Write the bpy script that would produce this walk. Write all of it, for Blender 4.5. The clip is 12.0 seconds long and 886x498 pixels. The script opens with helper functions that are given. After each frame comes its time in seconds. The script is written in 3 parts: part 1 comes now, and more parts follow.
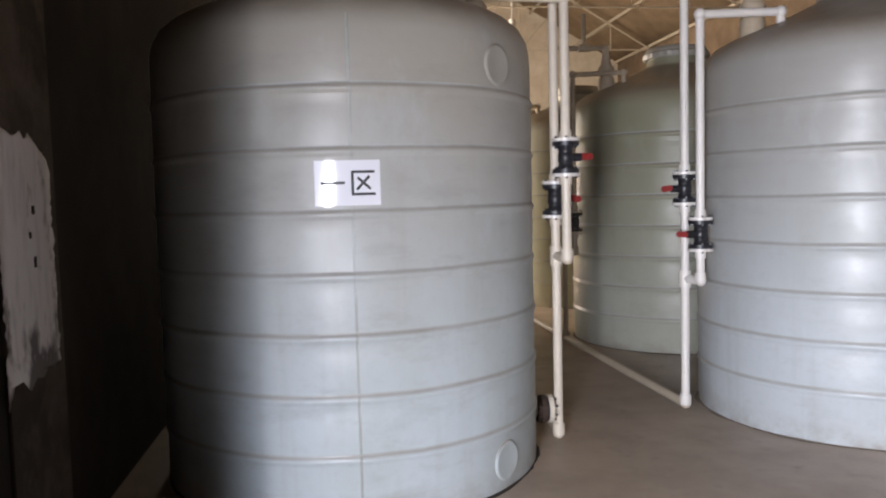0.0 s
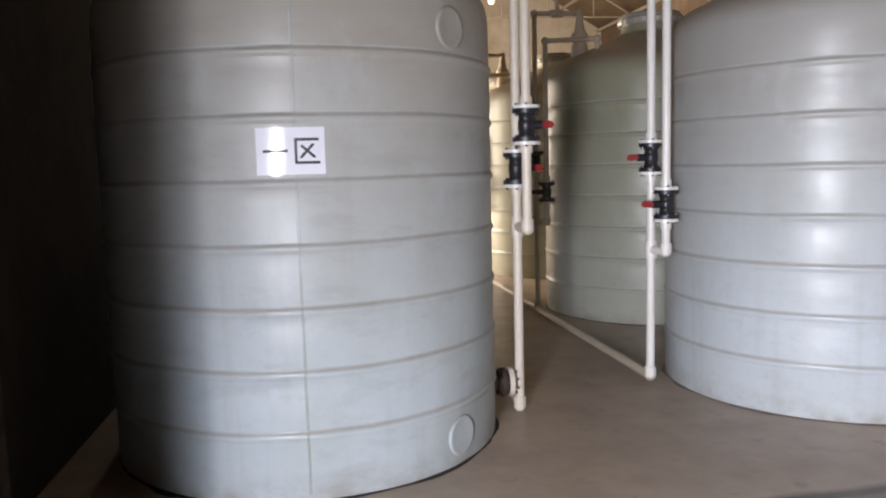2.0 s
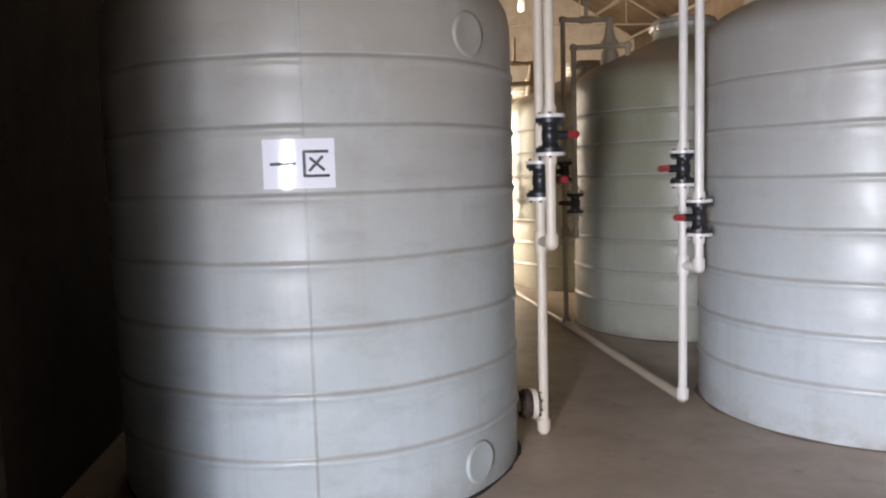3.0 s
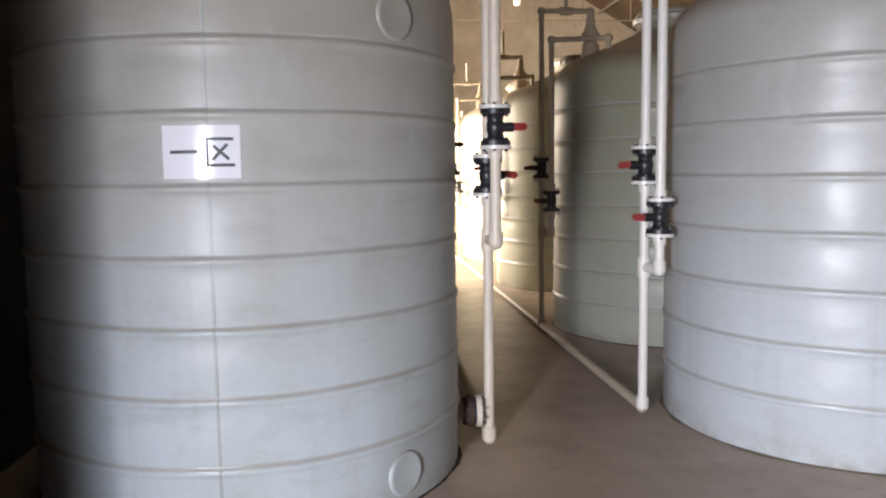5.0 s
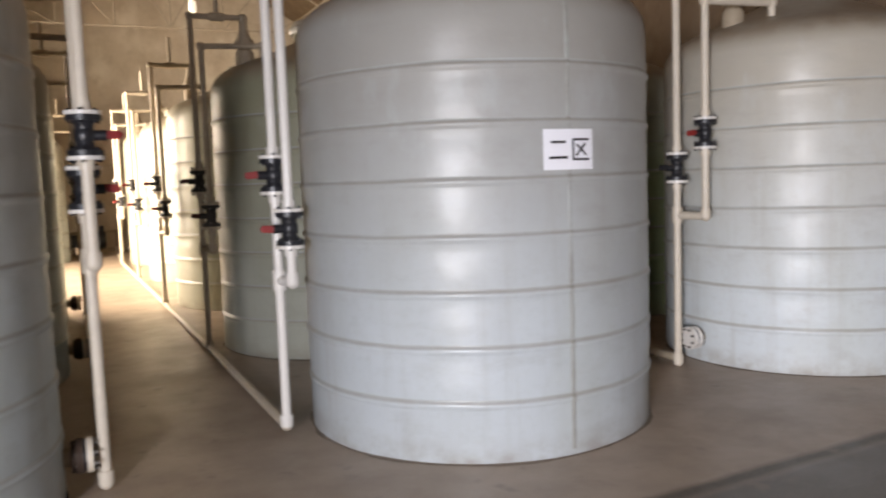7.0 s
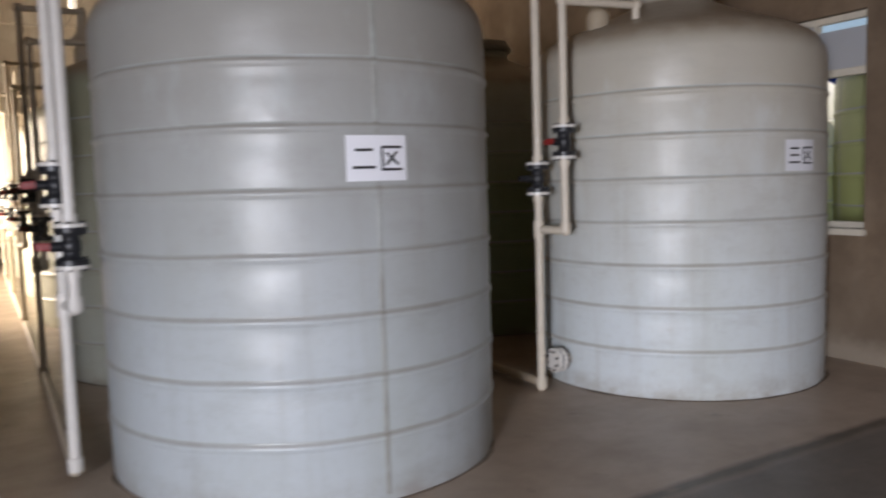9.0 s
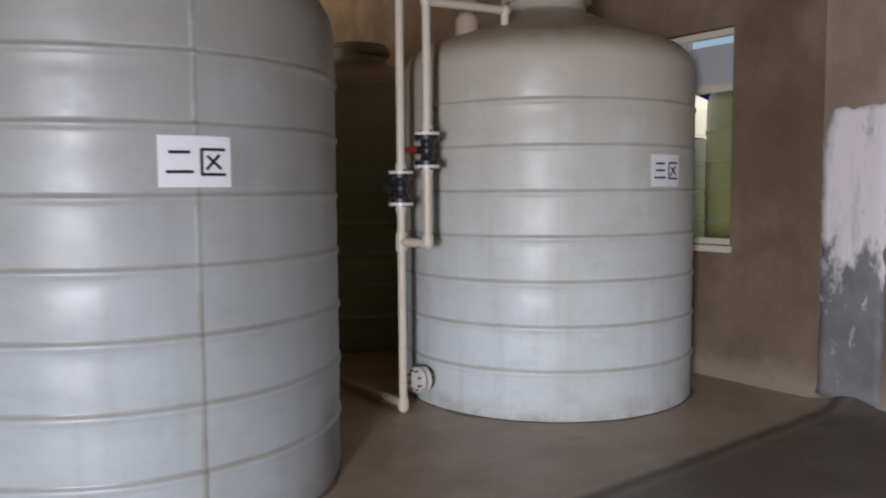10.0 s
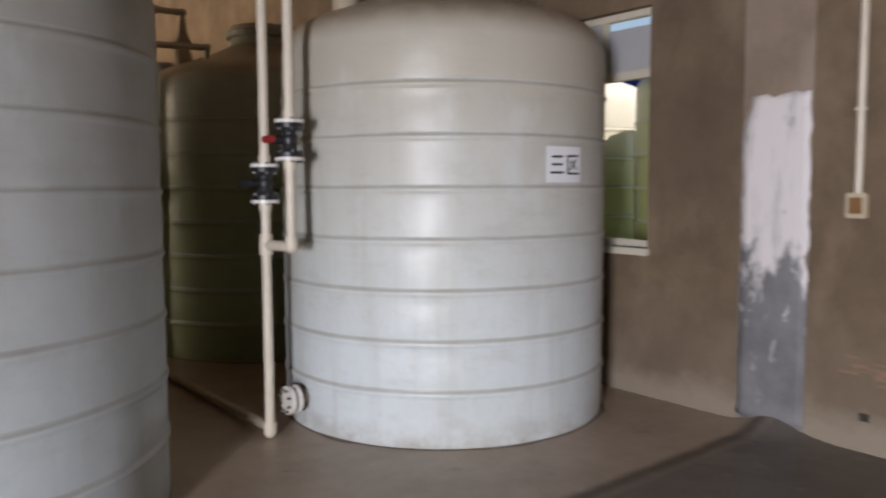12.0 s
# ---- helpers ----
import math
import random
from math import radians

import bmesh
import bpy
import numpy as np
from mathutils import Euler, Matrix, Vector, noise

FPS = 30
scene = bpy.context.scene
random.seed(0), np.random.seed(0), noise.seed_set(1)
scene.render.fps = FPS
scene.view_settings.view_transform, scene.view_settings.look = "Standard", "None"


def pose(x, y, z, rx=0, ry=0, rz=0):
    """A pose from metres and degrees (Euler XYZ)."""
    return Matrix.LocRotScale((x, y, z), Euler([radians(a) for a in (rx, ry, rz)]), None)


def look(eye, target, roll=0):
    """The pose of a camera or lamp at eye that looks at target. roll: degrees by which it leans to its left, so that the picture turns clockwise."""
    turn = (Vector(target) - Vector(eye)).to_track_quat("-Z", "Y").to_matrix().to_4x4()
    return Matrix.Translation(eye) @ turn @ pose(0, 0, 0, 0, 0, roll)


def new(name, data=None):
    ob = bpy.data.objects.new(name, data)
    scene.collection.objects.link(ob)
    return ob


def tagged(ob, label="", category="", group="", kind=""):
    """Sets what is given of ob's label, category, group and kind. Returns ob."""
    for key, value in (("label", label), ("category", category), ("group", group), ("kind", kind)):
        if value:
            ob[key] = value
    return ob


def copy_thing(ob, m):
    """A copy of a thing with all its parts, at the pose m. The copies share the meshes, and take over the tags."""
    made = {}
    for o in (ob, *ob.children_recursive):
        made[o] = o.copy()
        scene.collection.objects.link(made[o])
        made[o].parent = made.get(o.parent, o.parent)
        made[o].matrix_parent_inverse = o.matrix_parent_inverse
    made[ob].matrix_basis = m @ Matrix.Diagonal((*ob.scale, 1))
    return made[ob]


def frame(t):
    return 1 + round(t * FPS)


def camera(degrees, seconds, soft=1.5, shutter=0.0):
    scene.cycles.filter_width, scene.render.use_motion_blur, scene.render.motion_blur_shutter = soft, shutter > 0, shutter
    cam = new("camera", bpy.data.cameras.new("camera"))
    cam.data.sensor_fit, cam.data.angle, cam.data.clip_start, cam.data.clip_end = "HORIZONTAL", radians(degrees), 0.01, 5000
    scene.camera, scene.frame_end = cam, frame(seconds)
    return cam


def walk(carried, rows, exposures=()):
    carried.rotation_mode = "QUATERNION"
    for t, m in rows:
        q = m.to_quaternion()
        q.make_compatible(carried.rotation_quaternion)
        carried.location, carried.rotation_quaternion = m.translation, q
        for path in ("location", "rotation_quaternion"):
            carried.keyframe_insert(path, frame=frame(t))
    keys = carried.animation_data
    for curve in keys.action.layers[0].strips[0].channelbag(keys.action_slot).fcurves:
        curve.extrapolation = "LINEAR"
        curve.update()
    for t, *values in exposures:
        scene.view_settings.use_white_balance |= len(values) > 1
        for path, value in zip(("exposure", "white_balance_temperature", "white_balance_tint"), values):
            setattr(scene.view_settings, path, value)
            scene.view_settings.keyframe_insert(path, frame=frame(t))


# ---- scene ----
cam = camera(58.5, 12.0, soft=2.1, shutter=0.8)
PATH = [
    (0, (0.335, 0.116, 1.567), (0.585, 2.095, 1.424), -1.5),
    (0.5, (0.359, 0.101, 1.573), (0.582, 2.082, 1.408), -1.4),
    (1, (0.396, 0.106, 1.568), (0.609, 2.087, 1.394), -1.7),
    (1.5, (0.466, 0.127, 1.568), (0.64, 2.111, 1.38), -1.0),
    (2, (0.531, 0.209, 1.556), (0.807, 2.178, 1.337), -1.5),
    (2.5, (0.578, 0.318, 1.568), (0.8, 2.298, 1.401), -0.7),
    (3, (0.63, 0.397, 1.572), (0.825, 2.378, 1.377), -1.6),
    (3.5, (0.762, 0.419, 1.571), (0.916, 2.403, 1.369), -1.1),
    (5.5, (1.137, 0.639, 1.538), (1.308, 2.622, 1.337), -0.4),
    (6, (1.264, 0.649, 1.542), (1.604, 2.608, 1.325), -1.5),
    (6.5, (1.483, 0.67, 1.528), (2.134, 2.553, 1.355), -1.0),
    (7, (1.64, 0.658, 1.509), (2.457, 2.474, 1.326), -2.0),
    (9, (2.454, 0.781, 1.504), (3.4, 2.535, 1.337), -1.7),
    (9.5, (2.678, 0.826, 1.49), (3.802, 2.477, 1.381), -1.1),
    (10, (2.879, 0.902, 1.508), (4.031, 2.53, 1.356), -0.4),
    (10.5, (3.121, 0.901, 1.508), (4.213, 2.569, 1.356), -0.8),
    (11, (3.346, 0.87, 1.511), (4.508, 2.489, 1.331), -2.0),
    (11.5, (3.556, 0.933, 1.509), (4.854, 2.446, 1.349), -0.4),
    (12, (3.743, 1.035, 1.507), (4.94, 2.629, 1.343), -0.2),
]
EXPOSURES = [
    (0.0, -0.05, 6750, 13.5), (6.0, -0.06, 6750, 13.5), (6.6, -0.12, 7000, 13), (7.2, -0.16, 7150, 14), (8.8, -0.43, 6800, 13),
    (9.5, -0.50, 6800, 13), (10.5, -0.44, 6800, 13), (11.0, -0.27, 6900, 13), (12.0, -0.15, 7000, 13),
]
DOOR_W, FAR_W = 1100.0, 1450.0
walk(cam, [(t, look(eye, target, roll)) for t, eye, target, roll in PATH], EXPOSURES)

# ---- world and light ----
def make_world():
    w = bpy.data.worlds.new("sky")
    w.use_nodes = True
    nt = w.node_tree
    bg = nt.nodes["Background"]
    sky = nt.nodes.new("ShaderNodeTexSky")
    sky.sky_type = "NISHITA"
    sky.sun_disc = False
    sky.sun_elevation, sky.sun_rotation = radians(46), radians(177)
    nt.links.new(sky.outputs[0], bg.inputs[0])
    bg.inputs[1].default_value = 0.15
    scene.world = w


def area_light(name, at, facing, width, height, watts, colour):
    data = bpy.data.lights.new(name, "AREA")
    data.shape, data.size, data.size_y = "RECTANGLE", width, height
    data.energy, data.color = watts, colour
    ob = new(name, data)
    ob.matrix_world = look(at, facing)
    return ob


make_world()
sun_data = bpy.data.lights.new("sun", "SUN")
sun_data.energy, sun_data.angle, sun_data.color = 5.0, radians(0.5), (1.0, 0.93, 0.82)
sun = new("sun", sun_data)
sun.matrix_world = look((0, 0, 30), (-0.6, 10, 30 - 10.5))
# daylight in the open doorway, in the far window and in the far doorway of the west wall
# (sky light slants down through the upper half of the doorway, warm light from the yard comes level below it)
area_light("door_skylight", (-1.0, -1.6, 1.35), (0.0, -1.33, 0.66), 1.15, 1.2, DOOR_W, (0.76, 0.835, 1.0))
area_light("door_yard_light", (-1.0, -1.6, 0.4), (0.0, -1.6, 0.4), 1.2, 0.65, DOOR_W * 0.22, (1.0, 0.92, 0.83))
area_light("far_window_daylight", (-1.0, 14.7, 1.9), (0.0, 14.5, 1.75), 4.8, 2.5, FAR_W, (1.0, 0.88, 0.73))

# ---- materials ----
def nodes_of(name):
    m = bpy.data.materials.new(name)
    m.use_nodes = True
    return m, m.node_tree, m.node_tree.nodes["Principled BSDF"]


def coords(nt, kind="Object"):
    return nt.nodes.new("ShaderNodeTexCoord").outputs[kind]


def noise_of(nt, vec, scale, detail=6, rough=0.6, stretch=None):
    if stretch:
        mp = nt.nodes.new("ShaderNodeMapping")
        mp.inputs["Scale"].default_value = stretch
        nt.links.new(vec, mp.inputs[0])
        vec = mp.outputs[0]
    n = nt.nodes.new("ShaderNodeTexNoise")
    n.inputs["Scale"].default_value, n.inputs["Detail"].default_value, n.inputs["Roughness"].default_value = scale, detail, rough
    nt.links.new(vec, n.inputs["Vector"])
    return n.outputs["Fac"]


def ramp(nt, fac, lo, hi, a=0.0, b=1.0):
    r = nt.nodes.new("ShaderNodeMapRange")
    r.inputs[1].default_value, r.inputs[2].default_value = lo, hi
    r.inputs[3].default_value, r.inputs[4].default_value = a, b
    nt.links.new(fac, r.inputs[0])
    return r.outputs[0]


def mix(nt, fac, a, b, how="MIX"):
    m = nt.nodes.new("ShaderNodeMix")
    m.data_type, m.blend_type = "RGBA", how
    for sock, v in ((m.inputs[0], fac), (m.inputs[6], a), (m.inputs[7], b)):
        if isinstance(v, (int, float)):
            sock.default_value = v
        elif isinstance(v, tuple):
            sock.default_value = (*v, 1)
        else:
            nt.links.new(v, sock)
    return m.outputs[2]


def math_of(nt, op, a, b):
    m = nt.nodes.new("ShaderNodeMath")
    m.operation = op
    for sock, v in zip(m.inputs, (a, b)):
        if isinstance(v, (int, float)):
            sock.default_value = v
        else:
            nt.links.new(v, sock)
    return m.outputs[0]


def bump(nt, bsdf, fac, strength, dist=0.01):
    b = nt.nodes.new("ShaderNodeBump")
    b.inputs["Strength"].default_value, b.inputs["Distance"].default_value = strength, dist
    nt.links.new(fac, b.inputs["Height"])
    nt.links.new(b.outputs[0], bsdf.inputs["Normal"])


def axis_of(nt, vec, axis):
    s = nt.nodes.new("ShaderNodeSeparateXYZ")
    nt.links.new(vec, s.inputs[0])
    return s.outputs[axis]


def polyethylene(name, base, dust, rib=0.0, water=None, top_shade=None, ledge=0.9, marks=0.22):
    m, nt, b = nodes_of(name)
    vec = coords(nt)
    stain = ramp(nt, noise_of(nt, vec, 1.6, 5, 0.6, (1, 1, 0.35)), 0.42, 0.75)
    fine = noise_of(nt, vec, 22, 4, 0.6)
    drip = ramp(nt, noise_of(nt, vec, 9, 3, 0.5, (1, 1, 0.06)), 0.55, 0.8)
    col = mix(nt, math_of(nt, "MULTIPLY", stain, 0.55), base, tuple(c * k for c, k in zip(base, (0.78, 0.76, 0.66))))
    col = mix(nt, math_of(nt, "MULTIPLY", drip, 0.22), col, dust)
    col = mix(nt, ramp(nt, fine, 0.5, 0.8, 0, 0.12), col, dust)
    # Shade put into the colour: upper walls darker and warmer, plain base below.
    if top_shade:
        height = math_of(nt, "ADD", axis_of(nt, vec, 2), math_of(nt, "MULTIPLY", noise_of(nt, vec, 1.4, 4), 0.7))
        col = mix(nt, ramp(nt, height, 0.9, 2.5, 0.0, 0.9), col, top_shade)
    smudge = ramp(nt, noise_of(nt, vec, 2.6, 7, 0.66, (1, 1, 2.8)), 0.52, 0.70, 0, marks)
    col = mix(nt, smudge, col, tuple(0.25 * c + 0.6 * d for c, d in zip(base, dust)))
    rubbed = ramp(nt, noise_of(nt, vec, 2.1, 6, 0.62, (1.6, 1.6, 0.8)), 0.56, 0.75, 0, 0.35)
    col = mix(nt, rubbed, col, tuple(min(0.8, c * 1.05) for c in base))
    if water:
        level = math_of(nt, "ADD", axis_of(nt, vec, 2), math_of(nt, "MULTIPLY", noise_of(nt, vec, 1.1, 3), 0.5))
        col = mix(nt, ramp(nt, level, 1.6, 2.4, 0.8, 0.0), col, water)
    geo = nt.nodes.new("ShaderNodeNewGeometry")
    up = ramp(nt, axis_of(nt, geo.outputs["Normal"], 2), 0.15, 0.70, 0.0, ledge)
    up = math_of(nt, "MULTIPLY", up, ramp(nt, noise_of(nt, vec, 6), 0.25, 0.6, 0.6, 1.0))
    col = mix(nt, up, col, dust)
    foot = ramp(nt, axis_of(nt, vec, 2), 0.02, 0.16, 0.55, 0.0)
    foot = math_of(nt, "MULTIPLY", foot, ramp(nt, noise_of(nt, vec, 7), 0.35, 0.65))
    col = mix(nt, foot, col, dust)
    if rib:
        col = mix(nt, ramp(nt, noise_of(nt, vec, 3.5, 6, 0.7), 0.40, 0.66, 0.0, rib), col, dust)
    nt.links.new(col, b.inputs["Base Color"])
    nt.links.new(ramp(nt, noise_of(nt, vec, 5, 5), 0.3, 0.7, 0.35, 0.44), b.inputs["Roughness"])
    b.inputs["Specular IOR Level"].default_value = 0.45
    b.inputs["Subsurface Weight"].default_value = 0.0
    wave = math_of(nt, "ADD", noise_of(nt, vec, 2.3, 2, 0.4, (1, 1, 1.6)), math_of(nt, "MULTIPLY", noise_of(nt, vec, 8, 3, 0.5), 0.16))
    wave = math_of(nt, "ADD", wave, math_of(nt, "MULTIPLY", fine, 0.05))
    bump(nt, b, wave, 0.7, 0.02)
    return m


def plain(name, base, rough, spread=0.15, scale=30, spec=0.5, metal=0.0, relief=0.1):
    m, nt, b = nodes_of(name)
    vec = coords(nt)
    n1, n2 = noise_of(nt, vec, scale), noise_of(nt, vec, scale * 0.15, 4)
    dark = tuple(c * (1 - 2 * spread) for c in base)
    col = mix(nt, ramp(nt, n1, 0.35, 0.7, 0, 0.6), base, dark)
    col = mix(nt, ramp(nt, n2, 0.4, 0.7, 0, 0.5), col, dark)
    nt.links.new(col, b.inputs["Base Color"])
    nt.links.new(ramp(nt, n2, 0.3, 0.7, rough * 0.85, min(1, rough * 1.15)), b.inputs["Roughness"])
    b.inputs["Metallic"].default_value, b.inputs["Specular IOR Level"].default_value = metal, spec
    if relief:
        bump(nt, b, n1, relief, 0.004)
    return m


CEMENT_LOW, CEMENT_HIGH = (0.145, 0.143, 0.148), (0.205, 0.20, 0.205)


def rough_wall(name, base, second, stain, streak=True, cool=False):
    """Cement render: trowelled blotches, stains, fine grit and a paler salt line near the floor."""
    m, nt, b = nodes_of(name)
    vec = coords(nt)
    big, mid, grit = noise_of(nt, vec, 0.9, 6, 0.62), noise_of(nt, vec, 3.3, 7, 0.68), noise_of(nt, vec, 60, 5, 0.7)
    col = mix(nt, ramp(nt, big, 0.38, 0.62), base, second)
    col = mix(nt, ramp(nt, mid, 0.46, 0.72, 0, 0.75), col, stain)
    col = mix(nt, ramp(nt, grit, 0.45, 0.75, 0, 0.3), col, tuple(c * 0.6 for c in base))
    pale = ramp(nt, noise_of(nt, vec, 1.7, 5, 0.55, (1, 1.3, 0.8)), 0.52, 0.70, 0.0, 0.55)
    col = mix(nt, pale, col, tuple(c * k for c, k in zip(base, (1.25, 1.32, 1.4))))
    if cool:
        below = ramp(nt, math_of(nt, "ADD", axis_of(nt, vec, 2), math_of(nt, "MULTIPLY", mid, 0.3)), 1.0, 1.3, 0.95, 0.0)
        below = math_of(nt, "MULTIPLY", below, ramp(nt, math_of(nt, "ADD", axis_of(nt, vec, 2), math_of(nt, "MULTIPLY", mid, 0.4)), 0.3, 0.7, 0.35, 1.0))
        col = mix(nt, below, col, mix(nt, ramp(nt, mid, 0.4, 0.62), CEMENT_LOW, CEMENT_HIGH))
        fleck = math_of(nt, "MULTIPLY", ramp(nt, noise_of(nt, vec, 13, 5, 0.6, (1, 1, 0.6)), 0.60, 0.68), ramp(nt, axis_of(nt, vec, 2), 0.3, 0.9, 0.25, 0.9))
        col = mix(nt, math_of(nt, "MULTIPLY", fleck, below), col, (0.55, 0.54, 0.56))
    if streak:
        low = ramp(nt, math_of(nt, "ADD", axis_of(nt, vec, 2), math_of(nt, "MULTIPLY", mid, 0.35)), 0.26, 0.42, 0.85, 0.0)
        haze = ramp(nt, math_of(nt, "ADD", axis_of(nt, vec, 2), math_of(nt, "MULTIPLY", big, 0.9)), 0.55, 1.35, 0.6, 0.0)
        col = mix(nt, haze, col, tuple(c * k for c, k in zip(base, (1.0, 1.1, 1.22))))
        col = mix(nt, low, col, tuple(min(0.6, c * k) for c, k in zip(base, (1.5, 1.75, 2.05))))
    nt.links.new(col, b.inputs["Base Color"])
    b.inputs["Roughness"].default_value, b.inputs["Specular IOR Level"].default_value = 0.9, 0.25
    bump(nt, b, math_of(nt, "ADD", math_of(nt, "MULTIPLY", mid, 1.5), math_of(nt, "MULTIPLY", grit, 0.5)), 0.5, 0.012)
    return m


def concrete_floor(name, base, second, rough):
    m, nt, b = nodes_of(name)
    vec = coords(nt)
    big, mid, grit = noise_of(nt, vec, 0.55, 5, 0.6), noise_of(nt, vec, 2.6, 8, 0.68), noise_of(nt, vec, 90, 4, 0.7)
    spots = ramp(nt, noise_of(nt, vec, 5.5, 3, 0.5), 0.64, 0.72, 0, 0.55)
    col = mix(nt, ramp(nt, big, 0.36, 0.64), base, second)
    col = mix(nt, ramp(nt, mid, 0.42, 0.74, 0, 0.55), col, tuple(c * 0.62 for c in base))
    line = math_of(nt, "ADD", math_of(nt, "SUBTRACT", axis_of(nt, vec, 1), math_of(nt, "MULTIPLY", axis_of(nt, vec, 0), 0.055)), math_of(nt, "MULTIPLY", noise_of(nt, vec, 4.0, 5), 0.05))
    near = ramp(nt, line, 3.16, 3.30, 0.9, 0.0)
    col = mix(nt, near, col, tuple(c * k for c, k in zip(base, (0.24, 0.275, 0.335))))
    off = math_of(nt, "ABSOLUTE", math_of(nt, "SUBTRACT", line, 3.262), 0.0)
    col = mix(nt, ramp(nt, off, 0.018, 0.07, 0.95, 0.0), col, tuple(c * 0.17 for c in base))
    col = mix(nt, spots, col, tuple(c * 0.5 for c in base))
    col = mix(nt, ramp(nt, grit, 0.5, 0.75, 0, 0.3), col, tuple(c * 1.35 for c in base))
    nt.links.new(col, b.inputs["Base Color"])
    nt.links.new(ramp(nt, mid, 0.3, 0.7, rough - 0.12, rough + 0.1), b.inputs["Roughness"])
    b.inputs["Specular IOR Level"].default_value = 0.5
    bump(nt, b, math_of(nt, "ADD", mid, math_of(nt, "MULTIPLY", grit, 0.35)), 0.35, 0.008)
    return m


def white_patch(name, base, grey, bare):
    """Whitewash brushed on cement, thin and scraped towards its lower end."""
    m, nt, b = nodes_of(name)
    vec = coords(nt)
    n1, n2 = noise_of(nt, vec, 6, 7, 0.62, (1, 1, 0.55)), noise_of(nt, vec, 13, 5, 0.6, (1, 1, 0.22))
    z = axis_of(nt, vec, 2)
    wear = math_of(nt, "ADD", math_of(nt, "MULTIPLY", n1, 1.1), ramp(nt, z, bare, bare + 0.65, 0.38, -0.05))
    cement = mix(nt, ramp(nt, noise_of(nt, vec, 3.3, 7, 0.68), 0.4, 0.62), CEMENT_LOW, CEMENT_HIGH) if grey is None else grey
    col = mix(nt, ramp(nt, wear, 0.60, 0.74), base, cement)
    col = mix(nt, ramp(nt, n2, 0.5, 0.75, 0, 0.4), col, cement)
    if grey is None:
        fleck = ramp(nt, noise_of(nt, vec, 13, 5, 0.6, (1, 1, 0.6)), 0.60, 0.68, 0.0, 0.7)
        col = mix(nt, math_of(nt, "MULTIPLY", fleck, ramp(nt, z, bare - 0.4, bare + 0.2, 0.2, 1.0)), col, base)
    nt.links.new(col, b.inputs["Base Color"])
    b.inputs["Roughness"].default_value = 0.75
    bump(nt, b, n1, 0.25, 0.006)
    return m


# Cool bases below and warm upper tints paint the door light's fade upwards.
PE = polyethylene("polyethylene", (0.475, 0.525, 0.54), (0.24, 0.195, 0.15), top_shade=(0.345, 0.315, 0.262), marks=0.33)
PE_THIRD = polyethylene("whitish_polyethylene", (0.635, 0.685, 0.705), (0.27, 0.215, 0.155), top_shade=(0.45, 0.41, 0.335))
PE_SECOND = polyethylene("greenish_polyethylene", (0.435, 0.472, 0.49), (0.22, 0.18, 0.14), top_shade=(0.285, 0.272, 0.245))
PE_GREEN = polyethylene("green_water_polyethylene", (0.46, 0.475, 0.40), (0.26, 0.21, 0.15), water=(0.275, 0.335, 0.155))
PE_BEHIND = polyethylene("grey_green_polyethylene", (0.40, 0.41, 0.35), (0.26, 0.21, 0.15), top_shade=(0.265, 0.255, 0.165))
# Near-white base and dust put the sun's glare into the colour.
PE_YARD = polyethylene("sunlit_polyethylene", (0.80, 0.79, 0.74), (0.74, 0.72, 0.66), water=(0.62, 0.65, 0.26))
PE_LID = polyethylene("lid_plastic", (0.38, 0.36, 0.31), (0.22, 0.175, 0.125))
PE_FAR = polyethylene("cream_polyethylene", (0.54, 0.525, 0.44), (0.30, 0.25, 0.18), water=(0.52, 0.515, 0.40))
# The green is its own; shade is put into the darker base.
PE_SHADE = polyethylene("shaded_olive_polyethylene", (0.44, 0.46, 0.24), (0.36, 0.35, 0.2), water=(0.38, 0.42, 0.16))
PE_RIB = polyethylene("polyethylene_rib", (0.45, 0.47, 0.462), (0.235, 0.20, 0.155), rib=0.34)
PE_RIB_GREY = polyethylene("grey_rib", (0.38, 0.40, 0.395), (0.21, 0.18, 0.14), rib=0.28, ledge=0.4)
PE_RIB_PALE = polyethylene("pale_rib", (0.52, 0.55, 0.54), (0.28, 0.235, 0.18), rib=0.30, ledge=0.4)
PE_STAINED = polyethylene("stained_seam", (0.375, 0.39, 0.38), (0.17, 0.145, 0.11), rib=0.4)
PE_SEAM = polyethylene("polyethylene_seam", (0.42, 0.44, 0.43), (0.22, 0.185, 0.14), rib=0.3)
PVC = plain("white_pvc", (0.74, 0.70, 0.65), 0.35, 0.06, 25)
PVC_CREAM = plain("aged_cream_pvc", (0.68, 0.60, 0.49), 0.4, 0.08, 16)
PVC_DUSTY = plain("dusty_pvc", (0.47, 0.385, 0.28), 0.6, 0.16, 14)
PVC_FLOOR = plain("floor_pvc", (0.60, 0.51, 0.39), 0.5, 0.12, 12)
BLACK = plain("black_plastic", (0.018, 0.018, 0.022), 0.4, 0.2, 60)
RED = plain("red_plastic", (0.27, 0.022, 0.02), 0.4, 0.15, 40)
BLACK_DUSTY = plain("dusty_black_plastic", (0.05, 0.042, 0.034), 0.75, 0.25, 30)
RED_DUSTY = plain("dusty_red_plastic", (0.12, 0.035, 0.026), 0.75, 0.25, 30)
BOLT = plain("bolt_steel", (0.25, 0.23, 0.21), 0.5, 0.2, 80, metal=0.8)
PAPER = plain("glossy_paper", (0.80, 0.80, 0.84), 0.09, 0.02, 8, relief=0.0)
INK = plain("black_ink", (0.012, 0.012, 0.014), 0.45, 0.1, 50, relief=0.0)
